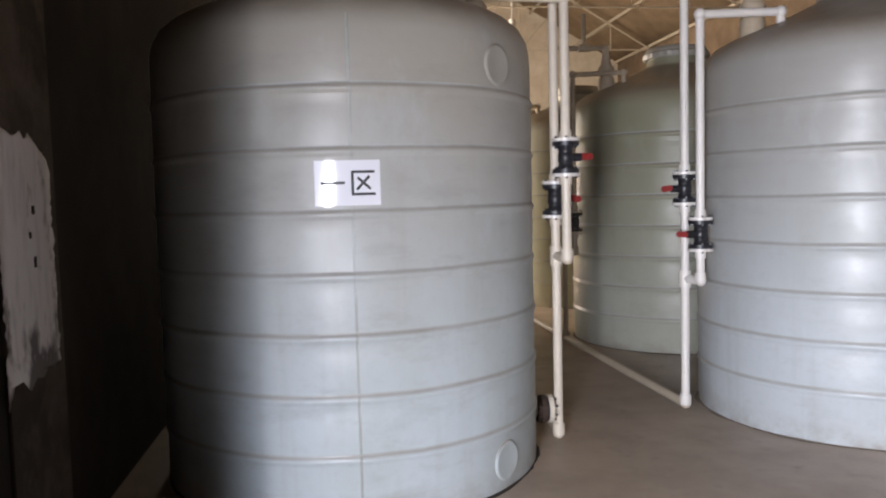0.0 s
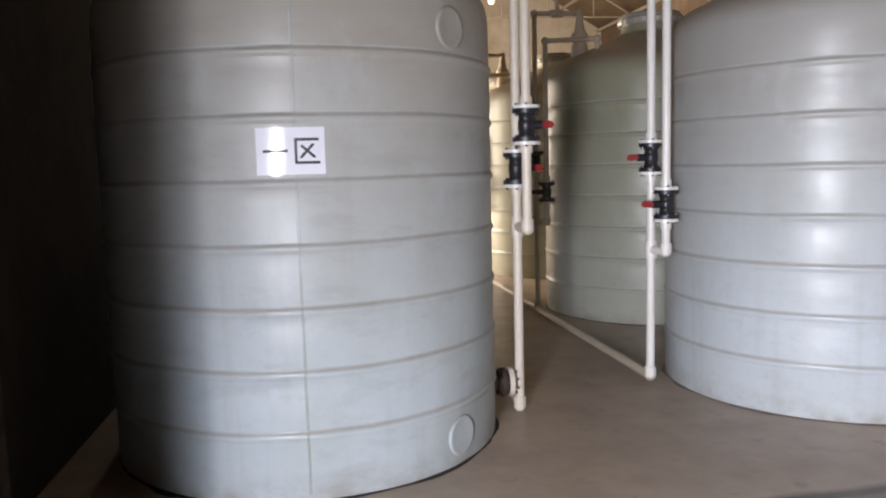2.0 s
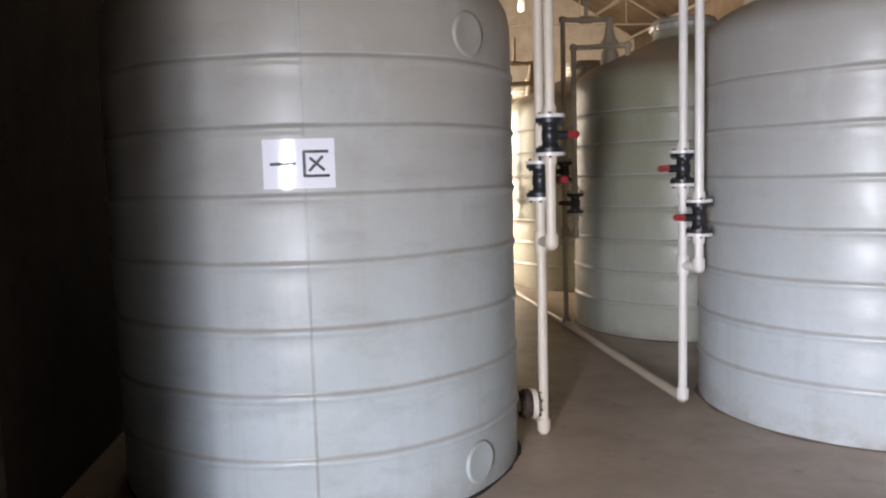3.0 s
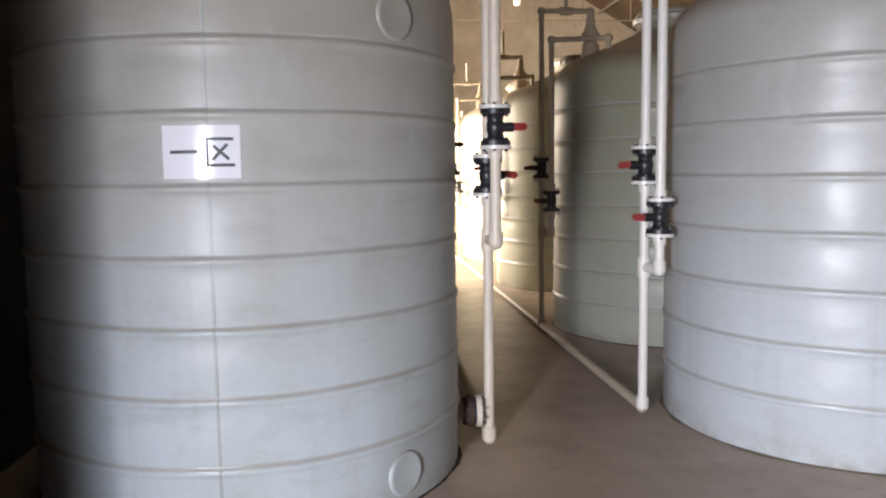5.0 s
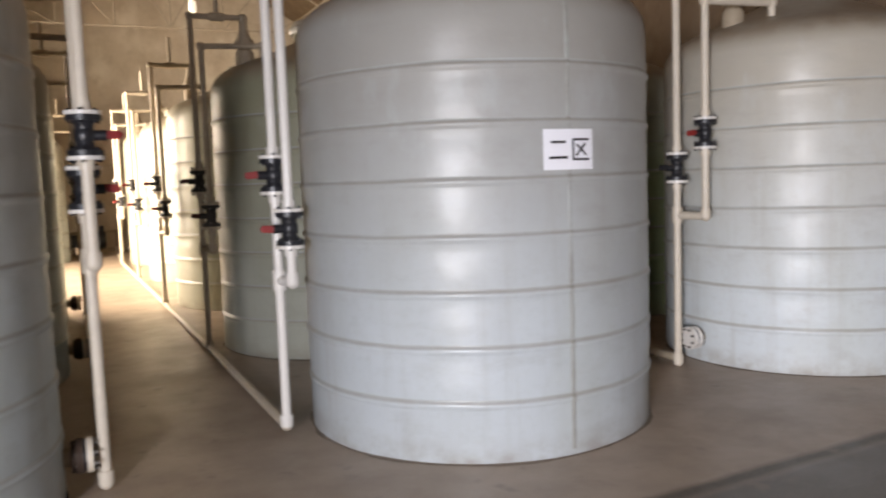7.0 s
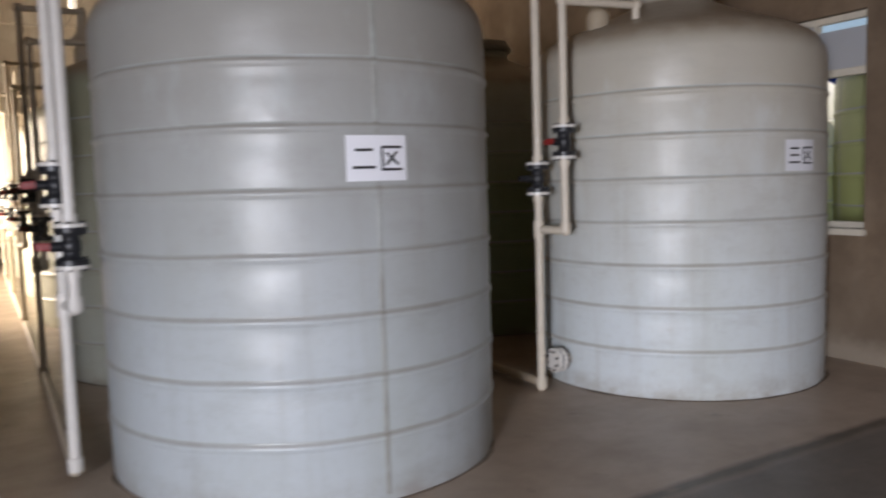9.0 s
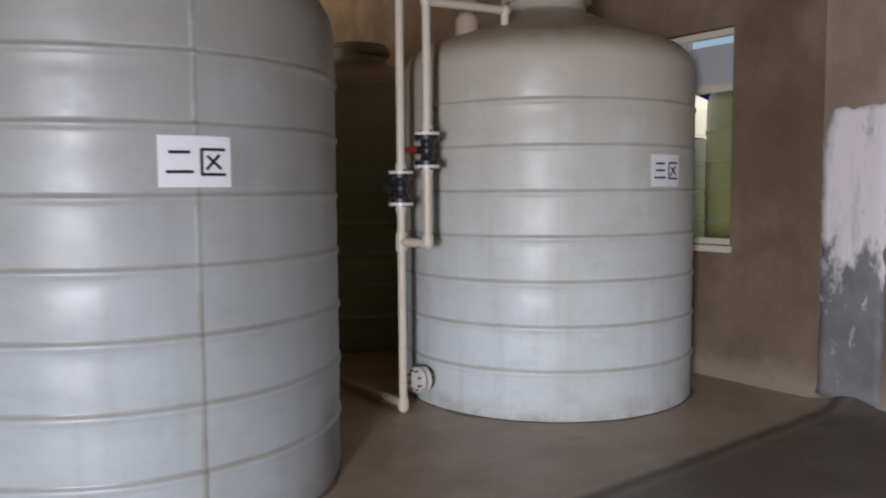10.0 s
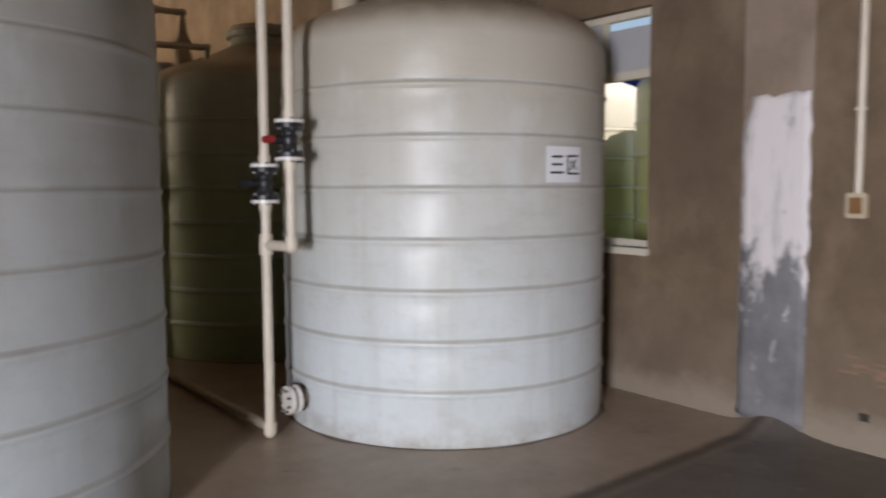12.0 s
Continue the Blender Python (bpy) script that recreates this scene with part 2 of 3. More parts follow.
FLOOR = concrete_floor("concrete_floor", (0.445, 0.347, 0.264), (0.352, 0.273, 0.208), 0.44)
DIRT_SHADE = plain("dirt_and_shade", (0.055, 0.045, 0.036), 0.95, 0.25, 45, 0.2)
WALL = rough_wall("cement_render", (0.195, 0.138, 0.091), (0.135, 0.095, 0.063), (0.098, 0.068, 0.046))
# Near-black base puts the unlit wall's shade into the colour.
WALL_SHADED = rough_wall("shaded_cement_render", (0.036, 0.026, 0.019), (0.018, 0.014, 0.011), (0.010, 0.008, 0.006), streak=False)
# Mottling is the cement's own; the low base also holds the shade.
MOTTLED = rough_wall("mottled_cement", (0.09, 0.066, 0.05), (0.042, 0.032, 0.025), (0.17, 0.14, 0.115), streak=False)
WALL_CREAM = rough_wall("cream_plaster", (0.64, 0.57, 0.47), (0.58, 0.51, 0.41), (0.47, 0.40, 0.31), streak=False)
GREY = rough_wall("grey_cement", (0.285, 0.218, 0.172), (0.25, 0.19, 0.145), (0.19, 0.14, 0.105), streak=False, cool=True)
PATCH = white_patch("whitewash", (0.68, 0.635, 0.63), None, 0.64)
PATCH_LEFT = white_patch("whitewash_plain", (0.78, 0.74, 0.735), (0.16, 0.14, 0.13), 0.55)
ROOF = plain("roof_sheet", (0.215, 0.155, 0.10), 0.9, 0.25, 3.5, 0.2)
STEEL = plain("painted_steel", (0.42, 0.36, 0.28), 0.65, 0.12, 20)
WINDOW_PAINT = plain("white_window_paint", (0.62, 0.56, 0.46), 0.5, 0.08, 25)
GROUND = plain("ground", (0.20, 0.22, 0.13), 0.95, 0.2, 2.5, 0.2)
SWITCH = plain("switch_plastic", (0.50, 0.42, 0.30), 0.5, 0.1, 40)
AMBER = plain("amber_switch", (0.22, 0.11, 0.04), 0.45, 0.15, 60)
CHALK = plain("rubbed_chalk", (0.255, 0.150, 0.102), 0.95, 0.15, 40)
GRIT = plain("floor_grit", (0.23, 0.185, 0.145), 0.95, 0.25, 70, 0.2, relief=0.4)
RUST = plain("rusty_iron", (0.07, 0.042, 0.028), 0.8, 0.3, 40, metal=0.3, relief=0.3)
TARP = plain("blue_tarpaulin", (0.02, 0.075, 0.40), 0.45, 0.2, 6)
PUMP = plain("pump_paint", (0.05, 0.06, 0.07), 0.5, 0.2, 30)


def dusty_glass():
    m, nt, b = nodes_of("dusty_glass")
    b.inputs["Base Color"].default_value = (0.50, 0.50, 0.51, 1)
    b.inputs["Transmission Weight"].default_value, b.inputs["Roughness"].default_value = 0.25, 0.5
    b.inputs["IOR"].default_value = 1.2
    return m


def bulb_glass():
    m, nt, b = nodes_of("bulb_glass")
    b.inputs["Base Color"].default_value = (0.9, 0.88, 0.82, 1)
    b.inputs["Roughness"].default_value = 0.3
    b.inputs["Emission Color"].default_value, b.inputs["Emission Strength"].default_value = (1, 0.9, 0.72, 1), 1.2
    return m


GLASS_DUSTY, BULB = dusty_glass(), bulb_glass()

# ---- mesh helpers ----
def mesh_from(name, bm, *mats, smooth=True):
    me = bpy.data.meshes.new(name)
    bmesh.ops.recalc_face_normals(bm, faces=bm.faces)
    bm.to_mesh(me)
    bm.free()
    for m in mats:
        me.materials.append(m)
    if smooth:
        me.shade_smooth()
        me.set_sharp_from_angle(angle=radians(40))
    return me


def part(name, bm, material, parent, label=""):
    mats = material if isinstance(material, tuple) else (material,)
    ob = new(name, mesh_from(name, bm, *mats))
    ob.parent = parent
    return tagged(ob, label=label) if label else ob


def thing(name, label, category, at=(0, 0, 0), group="", kind=""):
    ob = new(name)
    ob.location = at
    return tagged(ob, label, category, group, kind)


def box(bm, lo, hi, bevel=0.0):
    c = [(a + b) / 2 for a, b in zip(lo, hi)]
    made = bmesh.ops.create_cube(bm, size=1, matrix=Matrix.LocRotScale(c, None, [b - a for a, b in zip(lo, hi)]))
    if bevel:
        edges = list({e for v in made["verts"] for e in v.link_edges})
        bmesh.ops.bevel(bm, geom=edges, offset=bevel, segments=2, affect="EDGES")
    return bm


def rod(bm, a, b, r, seg=14, r2=None):
    a, b = Vector(a), Vector(b)
    turn = (b - a).to_track_quat("Z", "Y").to_matrix().to_4x4()
    bmesh.ops.create_cone(bm, cap_ends=True, segments=seg, radius1=r, radius2=r if r2 is None else r2, depth=(b - a).length, matrix=Matrix.Translation((a + b) / 2) @ turn)
    return bm


def lathe(bm, profile, seg=96, mat_of=None):
    """Turns (radius, z) pairs round the z axis; mat_of(i) gives the material slot of band i."""
    rings = []
    for r, z in profile:
        rings.append([bm.verts.new((r * math.cos(2 * math.pi * k / seg), r * math.sin(2 * math.pi * k / seg), z)) for k in range(seg)])
    for i in range(len(rings) - 1):
        for k in range(seg):
            face = bm.faces.new((rings[i][k], rings[i][(k + 1) % seg], rings[i + 1][(k + 1) % seg], rings[i + 1][k]))
            if mat_of:
                face.material_index = mat_of(i)
    bm.faces.new(rings[0][::-1])
    bm.faces.new(rings[-1])
    return bm


def wall_solid(name, lo, hi, material, label, openings=(), axis=1):
    """A wall slab along axis (0: x, 1: y) as blocks round its openings (start, end, sill, head)."""
    bm = bmesh.new()
    at, stop = lo[axis], hi[axis]

    def block(a, b, z0, z1):
        if b - a > 1e-4 and z1 - z0 > 1e-4:
            l, h = list(lo), list(hi)
            l[axis], h[axis], l[2], h[2] = a, b, z0, z1
            box(bm, l, h)

    for a, b, sill, head in sorted(openings):
        block(at, a, lo[2], hi[2])
        block(a, b, lo[2], sill)
        block(a, b, head, hi[2])
        at = b
    block(at, stop, lo[2], hi[2])
    bmesh.ops.remove_doubles(bm, verts=bm.verts, dist=1e-5)
    ob = new(name, mesh_from(name, bm, material, smooth=False))
    return tagged(ob, label, "wall", kind="structure")


def solid(name, lo, hi, material, label, category, kind="structure", bevel=0.0):
    ob = new(name, mesh_from(name, box(bmesh.new(), lo, hi, bevel), material))
    return tagged(ob, label, category, kind=kind)


# ---- the hall ----
WEST, EAST, SOUTH, NORTH, EAVE, RIDGE = -0.93, 8.21, -4.2, 22.0, 5.0, 7.7
MID = (WEST + EAST) / 2
solid("floor", (WEST, SOUTH, -0.15), (EAST, NORTH, 0.0), FLOOR, "worn brown-grey concrete floor with a dark joint", "floor")
wall_solid("wall_west", (WEST - 0.3, SOUTH, -0.15), (WEST, NORTH, EAVE + 0.1), WALL_SHADED, "cement wall with a doorway, shade put into its colour", ((-2.25, -0.95, -0.15, 2.4), (12.2, 17.2, 0.55, 3.2)))
wall_solid("wall_east", (EAST, SOUTH, -0.15), (EAST + 0.3, NORTH, EAVE + 0.1), WALL, "bare brown cement-rendered wall with a window", ((4.6, 6.1, 1.05, 2.73),))
# End wall is out of view; its dark colour keeps bounced light low.
wall_solid("wall_south", (WEST - 0.3, SOUTH - 0.3, -0.15), (EAST + 0.3, SOUTH, RIDGE), WALL_SHADED, "bare cement-rendered end wall", axis=0)


def gable():
    bm = bmesh.new()
    pts = [(WEST - 0.3, -0.15), (EAST + 0.3, -0.15), (EAST + 0.3, EAVE), (MID, RIDGE), (WEST - 0.3, EAVE)]
    a = [bm.verts.new((x, NORTH, z)) for x, z in pts]
    b = [bm.verts.new((x, NORTH + 0.3, z)) for x, z in pts]
    bm.faces.new(a), bm.faces.new(b[::-1])
    for i in range(5):
        bm.faces.new((a[i], a[(i + 1) % 5], b[(i + 1) % 5], b[i]))
    ob = new("wall_north", mesh_from("wall_north", bm, WALL_CREAM, smooth=False))
    tagged(ob, "cream plastered gable end wall", "wall", kind="structure")


gable()


def roof_sheets():
    """Two corrugated slopes in one mesh, with overlaps at every sheet length."""
    bm = bmesh.new()
    for side in (-1, 1):
        eave_x = MID + side * (EAST - WEST + 1.0) / 2
        cols = 260
        grid = []
        for j in range(cols + 1):
            y = SOUTH - 0.5 + (NORTH - SOUTH + 1.0) * j / cols
            wave = 0.022 * math.cos(j * math.pi)
            row = []
            for k in range(5):
                u = k / 4
                x = MID + (eave_x - MID) * u
                z = RIDGE + 0.12 - (RIDGE - EAVE) * u * (EAST - WEST + 1.0) / (EAST - WEST)
                row.append(bm.verts.new((x, y, z + wave)))
            grid.append(row)
        for a, b in zip(grid, grid[1:]):
            for k in range(4):
                bm.faces.new((a[k], a[k + 1], b[k + 1], b[k]))
    ob = new("ceiling", mesh_from("ceiling", bm, ROOF))
    mod = ob.modifiers.new("thickness", "SOLIDIFY")
    mod.thickness = 0.012
    tagged(ob, "stained brown corrugated roof sheets", "roof", kind="structure")


roof_sheets()


def roof_truss(y):
    t = thing("roof_truss", "thin pale painted steel roof truss under the sheets", "truss", (0, y, 0), "roof trusses")
    low, n = EAVE - 0.03, 8
    part("bottom_chord", box(bmesh.new(), (WEST, -0.015, low - 0.016), (EAST, 0.015, low + 0.016)), STEEL, t)
    xs = [WEST + (EAST - WEST) * i / n for i in range(n + 1)]
    top = lambda x: RIDGE - 0.1 - (RIDGE - EAVE) * abs(x - MID) / (EAST - MID)  # noqa: E731
    for s in (WEST, EAST):
        part("rafter", rod(bmesh.new(), (s, 0, top(s) + 0.02), (MID, 0, top(MID)), 0.024, 8), STEEL, t)
    for i in range(1, n):
        part("web_post", rod(bmesh.new(), (xs[i], 0, low), (xs[i], 0, top(xs[i])), 0.014, 8), STEEL, t)
    for i in range(1, n // 2):
        part("web_brace", rod(bmesh.new(), (xs[i], 0, top(xs[i])), (xs[i + 1], 0, low), 0.010, 8), STEEL, t)
        part("web_brace", rod(bmesh.new(), (xs[n - i], 0, top(xs[n - i])), (xs[n - i - 1], 0, low), 0.010, 8), STEEL, t)


for y in (1.3, 5.8, 10.3, 14.8, 19.3):
    roof_truss(y)


def purlins():
    for side in (-1, 1):
        for u in (0.15, 0.45, 0.75, 0.97):
            x = MID + side * u * (EAST - MID)
            z = RIDGE - (RIDGE - EAVE) * u
            solid("purlin", (x - 0.02, SOUTH, z - 0.045), (x + 0.02, NORTH, z + 0.02), STEEL, "pale steel purlin along the roof slope", "purlin")


purlins()


def ragged_patch(name, x, y0, y1, z0, z1, material, label, seed, south_round=0.05, north_round=0.12, foot=0.07, ragged=1.0):
    """A thin uneven-edged coat on a wall of constant x."""
    bm = bmesh.new()
    n = 60
    half, mid = (y1 - y0) / 2, (y0 + y1) / 2
    rows = []
    for i in range(n + 1):
        u = i / n
        z = z0 + (z1 - z0) * u
        e1 = ragged * (0.018 * noise.noise((z * 9, seed, 0)) + 0.012 * noise.noise((z * 31, seed, 3)))
        e2 = ragged * (0.018 * noise.noise((z * 9, seed, 7)) + 0.012 * noise.noise((z * 31, seed, 9)))
        top_end = max(0, (u - 0.8) / 0.2) ** 2.5 * half
        row = []
        for k in range(9):
            s = -1 + 2 * k / 8
            y = mid + s * half + (e1 if s > 0.9 else 0) + (e2 if s < -0.9 else 0) + top_end * (south_round * (1 - s) - north_round * (1 + s)) / 2
            dz = 0
            if i == 0:
                dz = foot * noise.noise((y * 14, seed, 2)) - foot * 0.4 * noise.noise((y * 40, seed, 2))
            if i == n:
                dz = ragged * (0.03 * noise.noise((y * 11, seed, 4)) + 0.02 * noise.noise((y * 45, seed, 5)))
            row.append(bm.verts.new((x, y, z + dz)))
        rows.append(row)
    for a, b in zip(rows, rows[1:]):
        for k in range(8):
            bm.faces.new((a[k], a[k + 1], b[k + 1], b[k]))
    ob = new(name, mesh_from(name, bm, material))
    mod = ob.modifiers.new("thickness", "SOLIDIFY")
    mod.thickness, mod.offset = 0.002, 0
    return tagged(ob, label, "wall patch", kind="structure")


solid("pilaster_east", (EAST - 0.005, 3.43, -0.004), (EAST + 0.02, 3.875, EAVE), GREY, "grey cement pilaster strip in the brown wall", "pilaster", bevel=0.004)
ragged_patch("patch_east", EAST - 0.0065, 3.435, 3.87, 0.05, 2.03, PATCH, "whitewashed patch on a grey pilaster, scraped at its foot", 1.3, 0.05, 0.3, 0.03)
solid("pilaster_west", (WEST - 0.02, 3.20, -0.004), (WEST + 0.014, 3.80, EAVE), MOTTLED, "mottled cement pilaster strip, shade put into its colour", "pilaster", bevel=0.004)
ragged_patch("patch_west", WEST + 0.018, 3.19, 3.73, 0.86, 1.84, PATCH_LEFT, "dim whitewashed patch on a dark wall with chips", 6.1, 0.0, 0.8, 0.1, 1.9)
for y, z, w, h in ((3.505, 1.52, 0.026, 0.036), (3.465, 1.425, 0.018, 0.026), (3.50, 1.305, 0.022, 0.045)):
    solid("plaster_chip", (WEST + 0.019, y, z), (WEST + 0.023, y + w, z + h), DIRT_SHADE, "small dark chip in the whitewash", "wall chip", bevel=0.001)
# Pier added out of view to throw the dark edge on the first tank.
solid("unseen_pier", (WEST, 1.6, -0.004), (WEST + 0.488, 1.93, EAVE), WALL_SHADED, "added cement pier out of view that shades the first tank", "pier")


def window_east():
    w = thing("window_1", "white-framed window with dusty upper panes", "window", (EAST + 0.1, 0, 0), kind="structure")
    y0, y1, z0, z1 = 4.6, 6.1, 1.05, 2.73
    bars = [("window_frame", (-0.03, y0, z0), (0.03, y0 + 0.02, z1)), ("window_frame", (-0.03, y1 - 0.05, z0), (0.03, y1, z1)),
            ("window_frame", (-0.03, y0 + 0.02, z1 - 0.05), (0.03, y1 - 0.05, z1)), ("window_frame", (-0.03, y0 + 0.02, z0), (0.03, y1 - 0.05, z0 + 0.05)),
            ("transom", (-0.032, y0 + 0.02, 2.25), (0.032, y1 - 0.05, 2.31)), ("mullion", (-0.031, 5.07, 2.31), (0.031, 5.11, z1 - 0.05)),
            ("mullion", (-0.031, 5.33, z0 + 0.05), (0.031, 5.37, 2.25))]
    for n, lo, hi in bars:
        part(n, box(bmesh.new(), lo, hi, 0.004), WINDOW_PAINT, w)
    part("pane", box(bmesh.new(), (-0.004, y0 + 0.02, 2.31), (0.004, 5.07, z1 - 0.11)), GLASS_DUSTY, w, "dusty grey pane")
    part("pane", box(bmesh.new(), (-0.004, 5.11, 2.31), (0.004, y1 - 0.05, z1 - 0.05)), GLASS_DUSTY, w, "dusty grey pane")
    part("window_sill", box(bmesh.new(), (-0.14, y0 - 0.02, z0 - 0.05), (0.16, y1 + 0.02, z0), 0.008), WINDOW_PAINT, w, "white sill")


window_east()

# ---- outside ----
def ground_sheet():
    bm = bmesh.new()
    box(bm, (-400, -400, -0.4), (400, 400, -0.02))
    tagged(new("ground", mesh_from("ground", bm, GROUND)), "open ground round the building", "ground", kind="structure")


ground_sheet()


def tarpaulin():
    """A creased blue sheet slung between two poles behind the yard tanks."""
    t = thing("tarpaulin", "creased blue tarpaulin slung between two steel poles", "tarpaulin", (13.0, 0, 0))
    bm = bmesh.new()
    n, m = 60, 18
    rows = []
    for i in range(n + 1):
        y = 7.0 + 4.0 * i / n
        sag = 0.22 * math.sin(math.pi * i / n)
        row = []
        for k in range(m + 1):
            v = k / m
            x = 0.35 * v + 0.05 * noise.noise((y * 3.2, v * 2.0, 1.0)) + 0.03 * math.sin(y * 13 + 3 * v)
            row.append(bm.verts.new((x, y, 3.5 - sag - 1.5 * v + 0.05 * noise.noise((y * 2.0, 0, v)))))
        rows.append(row)
    for a, b in zip(rows, rows[1:]):
        for k in range(m):
            bm.faces.new((a[k], a[k + 1], b[k + 1], b[k]))
    bmesh.ops.solidify(bm, geom=bm.faces, thickness=0.006)
    part("sheet", bm, TARP, t)
    for y in (6.98, 11.02):
        part("pole", rod(bmesh.new(), (0, y, -0.02), (0, y, 3.55), 0.025, 12), BOLT, t)


tarpaulin()

# ---- tanks ----
R, RIB1, STEP = 1.08, 0.3286, 0.2901


def tank_profile():
    prof = [(R - 0.014, 0.0), (R - 0.003, 0.008), (R, 0.04)]
    for k in range(7):
        z = RIB1 + STEP * k
        for dr, dz in ((0.0, -0.042), (0.0035, -0.030), (0.0105, -0.019), (0.0105, -0.008), (0.0045, 0.003), (-0.0008, 0.012), (-0.0008, 0.018), (0.0, 0.028)):
            prof.append((R + dr, z + dz))
        if k < 6:
            for u in (0.25, 0.5, 0.75):
                prof.append((R + 0.0025 * math.sin(math.pi * u), z + 0.028 + (STEP - 0.064) * u))
    prof += [(R, 2.24), (R - 0.003, 2.33), (R - 0.016, 2.395), (R - 0.05, 2.455), (R - 0.105, 2.505), (R - 0.19, 2.548), (R - 0.30, 2.59), (R - 0.48, 2.66), (R - 0.62, 2.72), (0.36, 2.768), (0.315, 2.787), (0.298, 2.81), (0.295, 2.90)]
    return prof


def rib_slot(i):
    z = (PROFILE[i][1] + PROFILE[i + 1][1]) / 2
    k = round((z - RIB1) / STEP)
    return 1 if 0 <= k < 7 and 0.003 < z - RIB1 - STEP * k < 0.02 else 0


PROFILE = tank_profile()


def uneven(bm):
    """Hand-sized dents and a slight waviness, as in rotation-moulded walls."""
    for v in bm.verts:
        p = v.co
        r = math.hypot(p.x, p.y)
        if r > 0.5:
            k = 1 + (0.0042 * noise.noise((p.x * 2.1, p.y * 2.1, p.z * 1.7)) + 0.0028 * noise.noise((p.x * 5.5, p.y * 5.5, p.z * 5.0))) / r
            dz = 0.006 * noise.noise((p.x * 1.8, p.y * 1.8, 4.0)) if 0.1 < p.z < 2.4 else 0
            v.co = Vector((p.x * k, p.y * k, p.z + dz))
    return bm


def water_tank(skin, label, w=0.0042, line=None):
    t = thing("water_tank", label, "water tank", group="tanks in rows")
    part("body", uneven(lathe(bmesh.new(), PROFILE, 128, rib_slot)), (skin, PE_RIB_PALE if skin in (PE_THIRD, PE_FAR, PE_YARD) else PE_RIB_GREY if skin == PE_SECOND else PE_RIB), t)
    cap = lathe(bmesh.new(), [(0.318, 2.872), (0.325, 2.88), (0.325, 2.925), (0.312, 2.94), (0.312, 2.955), (0.29, 2.985), (0.22, 3.0), (0.05, 3.006)], 96)
    for n, v in enumerate(cap.verts):
        if 0.316 < math.hypot(v.co.x, v.co.y) and n % 4 < 2:
            v.co.x, v.co.y = v.co.x * 1.03, v.co.y * 1.03
    part("lid", cap, PE_LID, t, "screw-on manhole lid")
    seam = bmesh.new()
    for a0 in (-math.pi / 2 + 0.005,):
        rows = []
        for r, z in PROFILE[2:-10]:
            rows.append([seam.verts.new(((r + d) * math.cos(a0 + s / R), (r + d) * math.sin(a0 + s / R), z)) for s, d in ((-w * 2, -0.002), (-w, 0.0022), (w, 0.0022), (w * 2, -0.002))])
        for a, b in zip(rows, rows[1:]):
            for k in range(3):
                seam.faces.new((a[k], a[k + 1], b[k + 1], b[k]))
    part("mould_seam", uneven(seam), line or PE_SEAM, t, "raised vertical mould seam")
    return t


def port_boss(parent, az, z, r):
    """A round flat boss moulded into the wall at az degrees from the front towards the east."""
    bm = lathe(bmesh.new(), [(r * 1.1, -0.06), (r * 1.08, -0.012), (r * 1.02, 0.0), (r * 0.96, 0.010), (r * 0.90, 0.0135), (r * 0.80, 0.0135), (r * 0.70, 0.012), (r * 0.05, 0.012)], 36)
    a = radians(az) - math.pi / 2
    n = Vector((math.cos(a), math.sin(a), 0))
    m = Matrix.Translation(n * (R - 0.006) + Vector((0, 0, z))) @ n.to_track_quat("Z", "Y").to_matrix().to_4x4()
    bmesh.ops.transform(bm, matrix=m, verts=bm.verts)
    part("port_boss", bm, PE, parent, "round moulded boss")


def tank_outlet(parent, side, dy):
    """The flanged bottom outlet on one side, with its bolts."""
    bm = rod(bmesh.new(), (side * (R - 0.03), dy, 0.20), (side * (R + 0.11), dy, 0.20), 0.045, 18)
    out = part("outlet", bm, PVC_DUSTY, parent, "flanged bottom outlet")
    for x, mat in ((0.06, RUST if side > 0 else PVC), (0.105, PVC_CREAM if side > 0 else PVC)):
        part("flange", rod(bmesh.new(), (side * (R + x), dy, 0.20), (side * (R + x + 0.03), dy, 0.20), 0.088, 26), mat, out)
    part("backing_ring", rod(bmesh.new(), (side * (R + 0.036), dy, 0.20), (side * (R + 0.059), dy, 0.20), 0.078, 26), RUST, out)
    part("gasket", rod(bmesh.new(), (side * (R + 0.091), dy, 0.20), (side * (R + 0.105), dy, 0.20), 0.082, 26), BLACK, out)
    for k in range(8):
        a = math.pi * (k + 0.5) / 4
        y, z = dy + 0.07 * math.cos(a), 0.20 + 0.07 * math.sin(a)
        part("bolt", rod(bmesh.new(), (side * (R + 0.045), y, z), (side * (R + 0.158), y, z), 0.0085, 6), BOLT, out)


def bend_strip(bm, az0, az1, z0, z1, r, thick=0.0012, n=8):
    """A strip on the tank's wall between two angles (degrees from the front, east positive) and two heights."""
    rows = []
    for i in range(n + 1):
        a = radians(az0 + (az1 - az0) * i / n) - math.pi / 2
        c, s = math.cos(a), math.sin(a)
        rows.append([bm.verts.new((q * c, q * s, z)) for q, z in ((r, z0), (r, z1), (r + thick, z1), (r + thick, z0))])
    for a, b in zip(rows, rows[1:]):
        for k in range(4):
            bm.faces.new((a[k], b[k], b[(k + 1) % 4], a[(k + 1) % 4]))
    bm.faces.new(rows[0]), bm.faces.new(rows[-1][::-1])
    return bm


